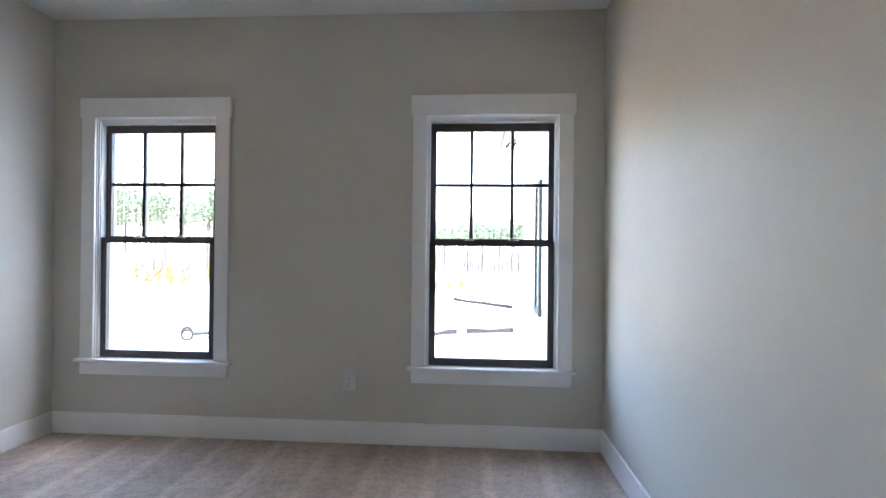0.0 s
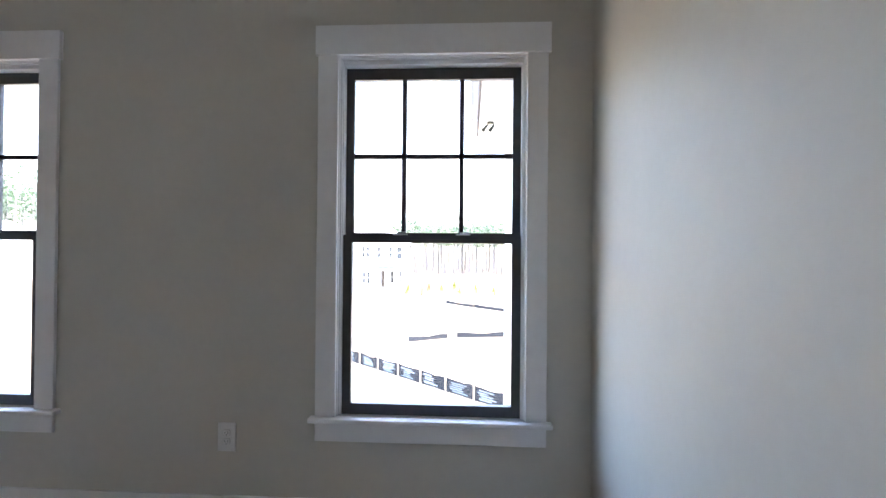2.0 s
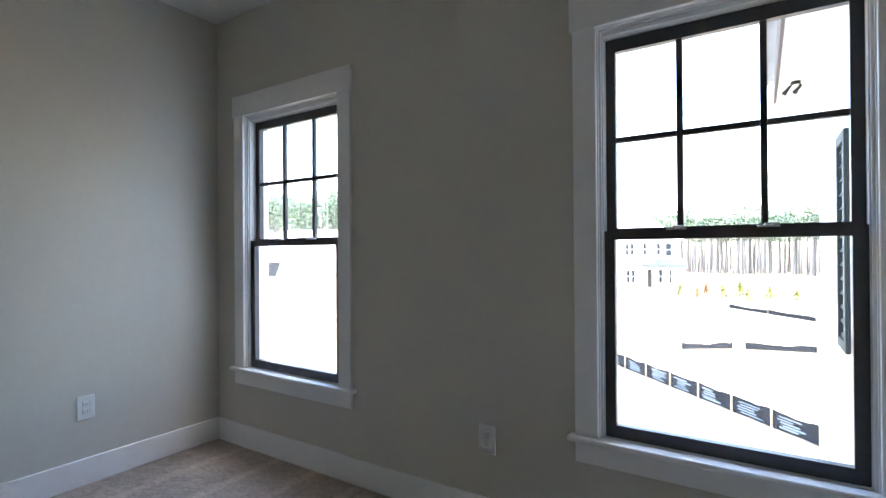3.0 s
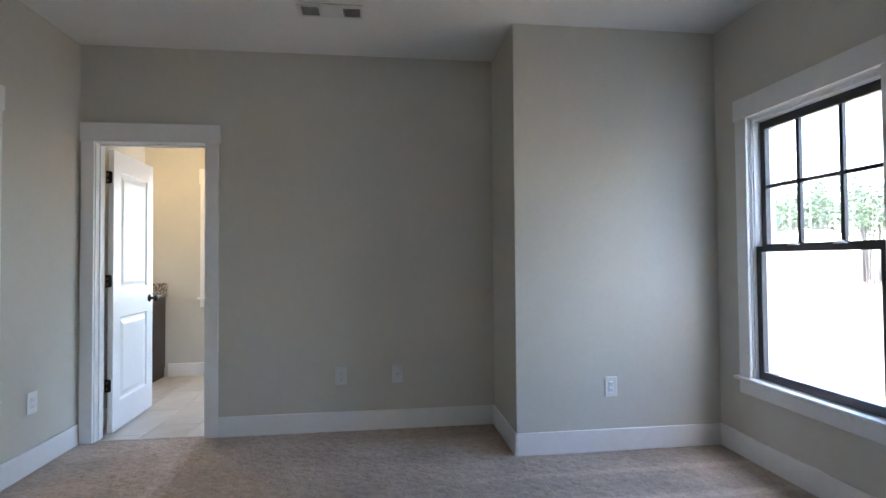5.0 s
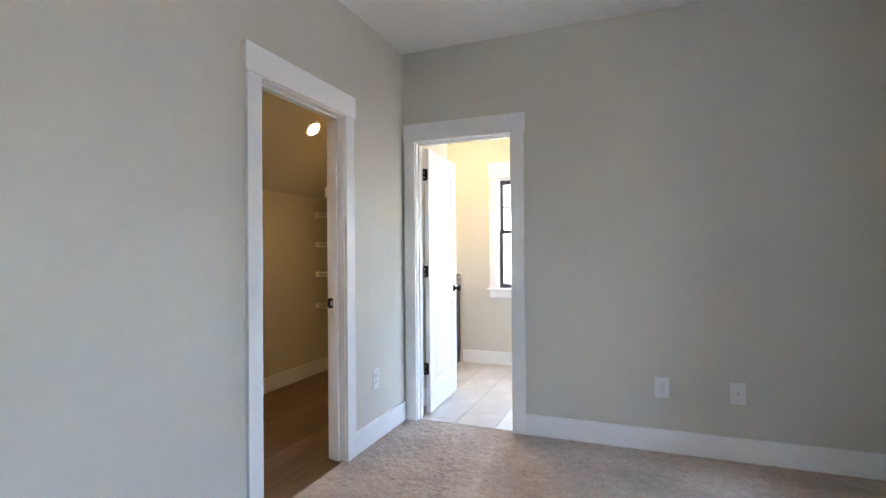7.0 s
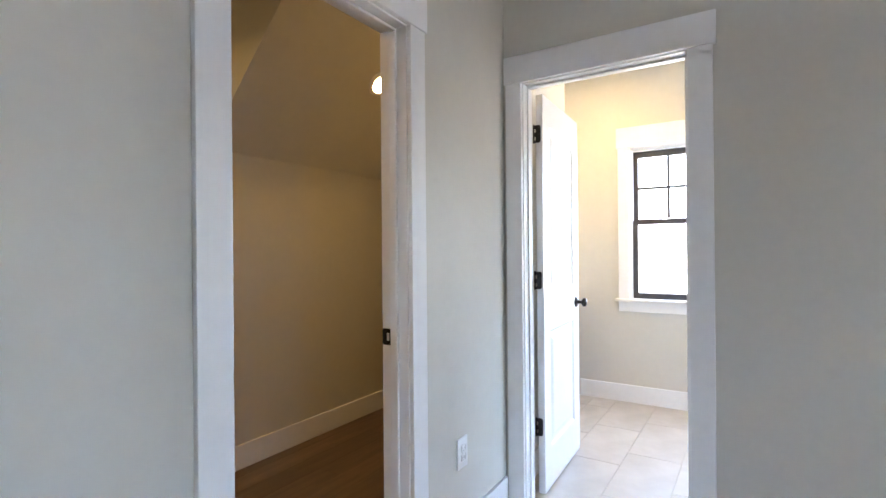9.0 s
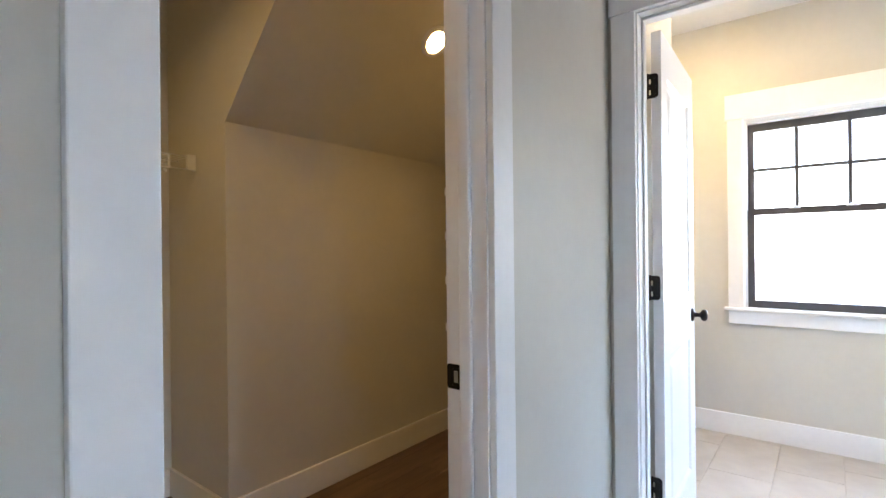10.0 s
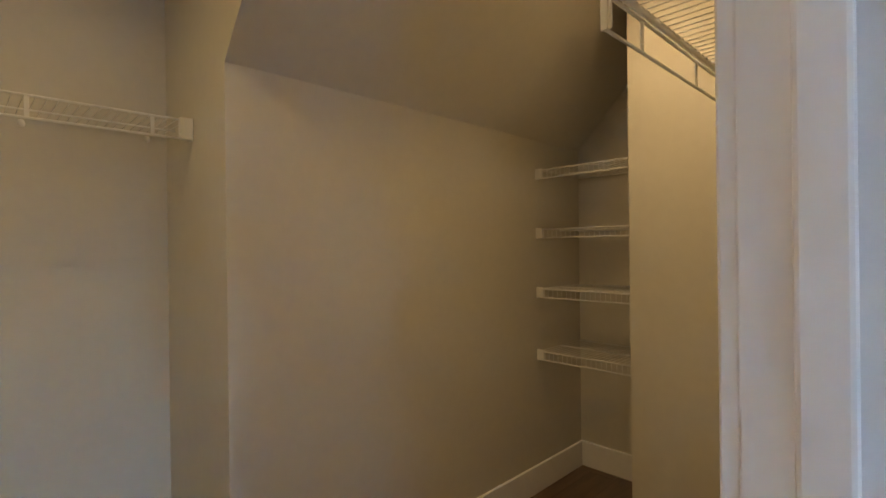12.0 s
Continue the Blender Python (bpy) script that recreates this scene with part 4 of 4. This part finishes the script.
def far_house(m, w, d, eave, ridge, label, windows=(), porches=(), posts=(), doors=(), glass=None):
    """Two-storey house with a hipped roof; front at y=0 facing -y."""
    r = root("house", m, label, "house", "far houses")
    boxpart("wall", M_siding, r, -w / 2, 0, 0, w / 2, d, eave)
    o = 0.5
    bm = bmesh.new()
    quads(bm, [(-w / 2 - o, -o, eave), (w / 2 + o, -o, eave), (w / 2 + o, d + o, eave), (-w / 2 - o, d + o, eave), (-w / 2 + d * 0.45, d / 2, ridge), (w / 2 - d * 0.45, d / 2, ridge)],
          [(0, 1, 5, 4), (1, 2, 5), (2, 3, 4, 5), (3, 0, 4), (0, 3, 2, 1)])
    # siding white on the roof carries the glare of full sun
    part("roof", bm, M_siding, r, "roof in siding white, sun glare put into the colour")
    boxpart("gutter", M_siding, r, -w / 2 - o, -o - 0.09, eave - 0.16, w / 2 + o, -o, eave, bev=0.02)
    for u0, u1, z0, z1 in windows:
        far_window(r, u0, u1, z0, z1, glass or M_farglass)
    for u0, u1, z0, z1 in porches:
        bm = bmesh.new()
        quads(bm, [(u0, -2.4, z0), (u1, -2.4, z0), (u1, 0, z0), (u0, 0, z0), (u0, -2.4, z0 + 0.16), (u1, -2.4, z0 + 0.16), (u1, 0, z1), (u0, 0, z1)], CUBE)
        part("porch_roof", bm, M_porch, r, "grey-green metal porch roof")
    for x in posts:
        boxpart("porch_post", M_siding, r, x - 0.13, -2.2, 0, x + 0.13, -1.95, 3.4, bev=0.02)
    for u0, u1, z0, z1 in doors:
        boxpart("door", M_vanity, r, u0, -0.05, z0, u1, 0.0, z1, bev=0.01)
    return r


far_house(pose(-14.2, 61, ZG, 0, 0, 12), 13.5, 9, 6.5, 10.2, "white two-storey house with porch across the lots",
          windows=[(1.18, 1.50, 1.45, 2.9), (1.74, 2.06, 1.45, 2.9), (1.10, 1.42, 4.7, 6.0), (1.64, 1.96, 4.7, 6.0), (3.02, 3.34, 4.7, 6.0), (4.48, 4.80, 4.7, 6.0), (5.42, 5.98, 4.6, 6.0), (4.68, 5.0, 1.5, 2.95), (5.66, 5.98, 1.5, 2.95), (-0.5, -0.1, 4.7, 6.0), (-0.5, -0.1, 1.45, 2.9)],
          porches=[(2.9, 4.5, 3.4, 3.95), (4.5, 7.3, 3.4, 4.25)], posts=(3.1, 4.35, 5.5, 7.1), doors=[(3.46, 3.9, 0.95, 3.0)])
far_house(pose(-86.0, 79.0, ZG, 0, 0, 46), 21, 9, 8.2, 10.6, "pale house roofs below the pine wood")
far_house(pose(-62, -8.5, ZG, 0, 0, 90), 13, 9, 6.6, 9.8, "white neighbouring house beyond the bathroom window",
          windows=[(-2.95, -2.5, 1.2, 1.8), (-1.65, -1.2, 0.6, 2.0), (-1.1, -0.65, 0.6, 2.0), (-1.3, -0.6, 2.55, 3.0)], glass=M_paleglass)

# utility trailer, dumpster, board
tr = root("utility_trailer", pose(-16.45, 27.05, ZG, 0, 0, 32), "small flat utility trailer parked on the soil", "trailer")
boxpart("deck", M_shutter, tr, 0.1, 0.15, 0.24, 2.4, 0.95, 0.40, bev=0.01)
boxpart("tongue", M_shutter, tr, 2.4, 0.5, 0.26, 3.6, 0.62, 0.36, bev=0.01)
for y in (0.0, 1.1):
    w = root("wheel", pose(0, y, 0.34, 90, 0, 0))
    w.parent = tr
    bm = bmesh.new()
    lathe(bm, [(0.22, -0.09), (0.32, -0.09), (0.34, -0.05), (0.34, 0.05), (0.32, 0.09), (0.22, 0.09)], pose(0, 0, 0), 28)
    part("tyre", bm, M_rubber, w)
    bm = bmesh.new()
    lathe(bm, [(0, -0.03), (0.06, -0.05), (0.1, -0.02), (0.22, -0.07), (0.22, 0.07), (0, 0.05)], pose(0, 0, 0), 28)
    part("rim", bm, M_steel, w)
dp = root("dumpster", pose(-89.0, 69.8, ZG, 0, 0, 52) @ Matrix.Diagonal((1.2, 1.2, 1.2, 1)), "open-top steel dumpster with one raked end, coloured near-black as if shaded", "dumpster")
bm = bmesh.new()
quads(bm, [(-1.7, -1.1, 0.15), (1.0, -1.1, 0.15), (1.0, 1.1, 0.15), (-1.7, 1.1, 0.15), (-1.7, -1.1, 2.45), (1.75, -1.1, 2.45), (1.75, 1.1, 2.45), (-1.7, 1.1, 2.45)], CUBE)
part("body", bm, M_dumpster, dp)
bm = bmesh.new()
box(bm, -1.78, -1.18, 2.45, 1.85, 1.18, 2.58, 0.03)
part("rim", bm, M_dumpster, dp)
for x in (-1.2, -0.3, 0.6):
    boxpart("rib", M_dumpster, dp, x - 0.06, -1.2, 0.2, x + 0.06, -1.1, 2.44, bev=0.01)
for x in (-1.4, 0.7):
    boxpart("skid", M_dumpster, dp, x - 0.12, -1.0, 0, x + 0.12, 1.0, 0.15)
bd = root("timber_board", pose(-40.1, 32.6, ZG, 0, 0, 125), "weathered board lying on the pale soil", "board")
boxpart("board", M_vanity, bd, -1.3, -0.09, 0.0, 1.3, 0.09, 0.09, bev=0.01)

mk = root("marker_pole", pose(-24.4, 30.2, ZG), "thin grey survey pole with two cyan tags", "pole")
bm = bmesh.new()
rod(bm, (0, 0, 0), (0, 0, 3.3), 0.05, 8)
part("pole", bm, M_rubber, mk)
bm = bmesh.new()
lathe(bm, [(0.05, 0.25), (0.12, 0.35), (0.12, 0.6), (0.05, 0.75)], pose(0, 0, 0), 10)
part("collar", bm, M_rubber, mk)
bm = bmesh.new()
rod(bm, (0, 0, 2.72), (1.15, 0, 2.72), 0.012, 6)
part("crossarm", bm, M_siding, mk)
for x in (0.22, 1.0):
    boxpart("tag", M_cyan, mk, x - 0.15, -0.09, 2.6, x + 0.15, -0.06, 2.82, bev=0.005)

# ---- closet planks ----
bm = bmesh.new()
box(bm, XE, YBK, -0.03, XCE, YN, -0.005)
box(bm, XN, YN, -0.03, XCE, YC - 0.022, -0.005)
cf = tagged(part("floor_closet", bm, M_plank), "brown wood-look plank closet floor", "floor", "", "structure")
PL, PW = 1.22, 0.152
bm = bmesh.new()
box(bm, -PL / 2 + 0.0006, -PW / 2 + 0.0006, -0.006, PL / 2 - 0.0006, PW / 2 - 0.0006, 0, 0.001, 1)
plank = part("plank", bm, M_plank, cf)
first = True
j = 0
y = YC - 0.024 - PW / 2
while y + PW / 2 > YBK:
    x = XCE + PL * (0.1, 0.62, 0.35, 0.85)[j % 4] - PL / 2
    while x + PL / 2 > XE:
        for ra, rb, rc, rd in ((XE, XCE, YBK, YN), (XN, XCE, YN, YC)):
            a, b = max(x - PL / 2, ra), min(x + PL / 2, rb)
            c, d = max(y - PW / 2, rc), min(y + PW / 2, rd)
            if b - a < 0.004 or d - c < 0.004:
                continue
            m = Matrix.Translation(((a + b) / 2, (c + d) / 2, 0)) @ Matrix.Diagonal(((b - a) / PL, (d - c) / PW, 1, 1))
            if first:
                plank.matrix_basis = m
                first = False
            else:
                shared("plank", plank.data, cf, m)
        x -= PL
    y -= PW
    j += 1
tagged(boxpart("threshold", M_plank, None, CD[0], YC - 0.034, -0.004, CD[1], YC - 0.016, 0.004, bev=0.003), "thin brown edge strip between carpet and planks", "trim", "", "structure")

# ---- bathroom tiles ----
bm = bmesh.new()
box(bm, XBW, YC - T, -0.03, XF - 0.02, YBN, -0.004)
box(bm, XBW, YBS, -0.03, XN - T, YC - T, -0.004)
bf = tagged(part("floor_bathroom", bm, M_grout), "beige porcelain tile bathroom floor", "floor", "", "structure")
TL, TW, G = 0.604, 0.302, 0.004
bm = bmesh.new()
box(bm, -TL / 2 + G / 2, -TW / 2 + G / 2, -0.008, TL / 2 - G / 2, TW / 2 - G / 2, 0, 0.0012, 1)
tile = part("tile", bm, M_tile, bf)
first = True
j = 0
y = YBS + TW / 2
while y - TW / 2 < YBN:
    x = XF - T - 0.01 - TL / 2 - (j % 3) * TL / 3 + TL
    while x + TL / 2 > XBW:
        for ra, rb, rc, rd in ((XBW, XF - 0.03, YC - T, YBN), (XBW, XN - T, YBS, YC - T)):
            a, b = max(x - TL / 2, ra), min(x + TL / 2, rb)
            c, d = max(y - TW / 2, rc), min(y + TW / 2, rd)
            if b - a < 0.006 or d - c < 0.006:
                continue
            m = Matrix.Translation(((a + b) / 2, (c + d) / 2, 0)) @ Matrix.Diagonal(((b - a) / TL, (d - c) / TW, 1, 1))
            if first:
                tile.matrix_basis = m
                first = False
            else:
                shared("tile", tile.data, bf, m)
        x -= TL
    y += TW
    j += 1
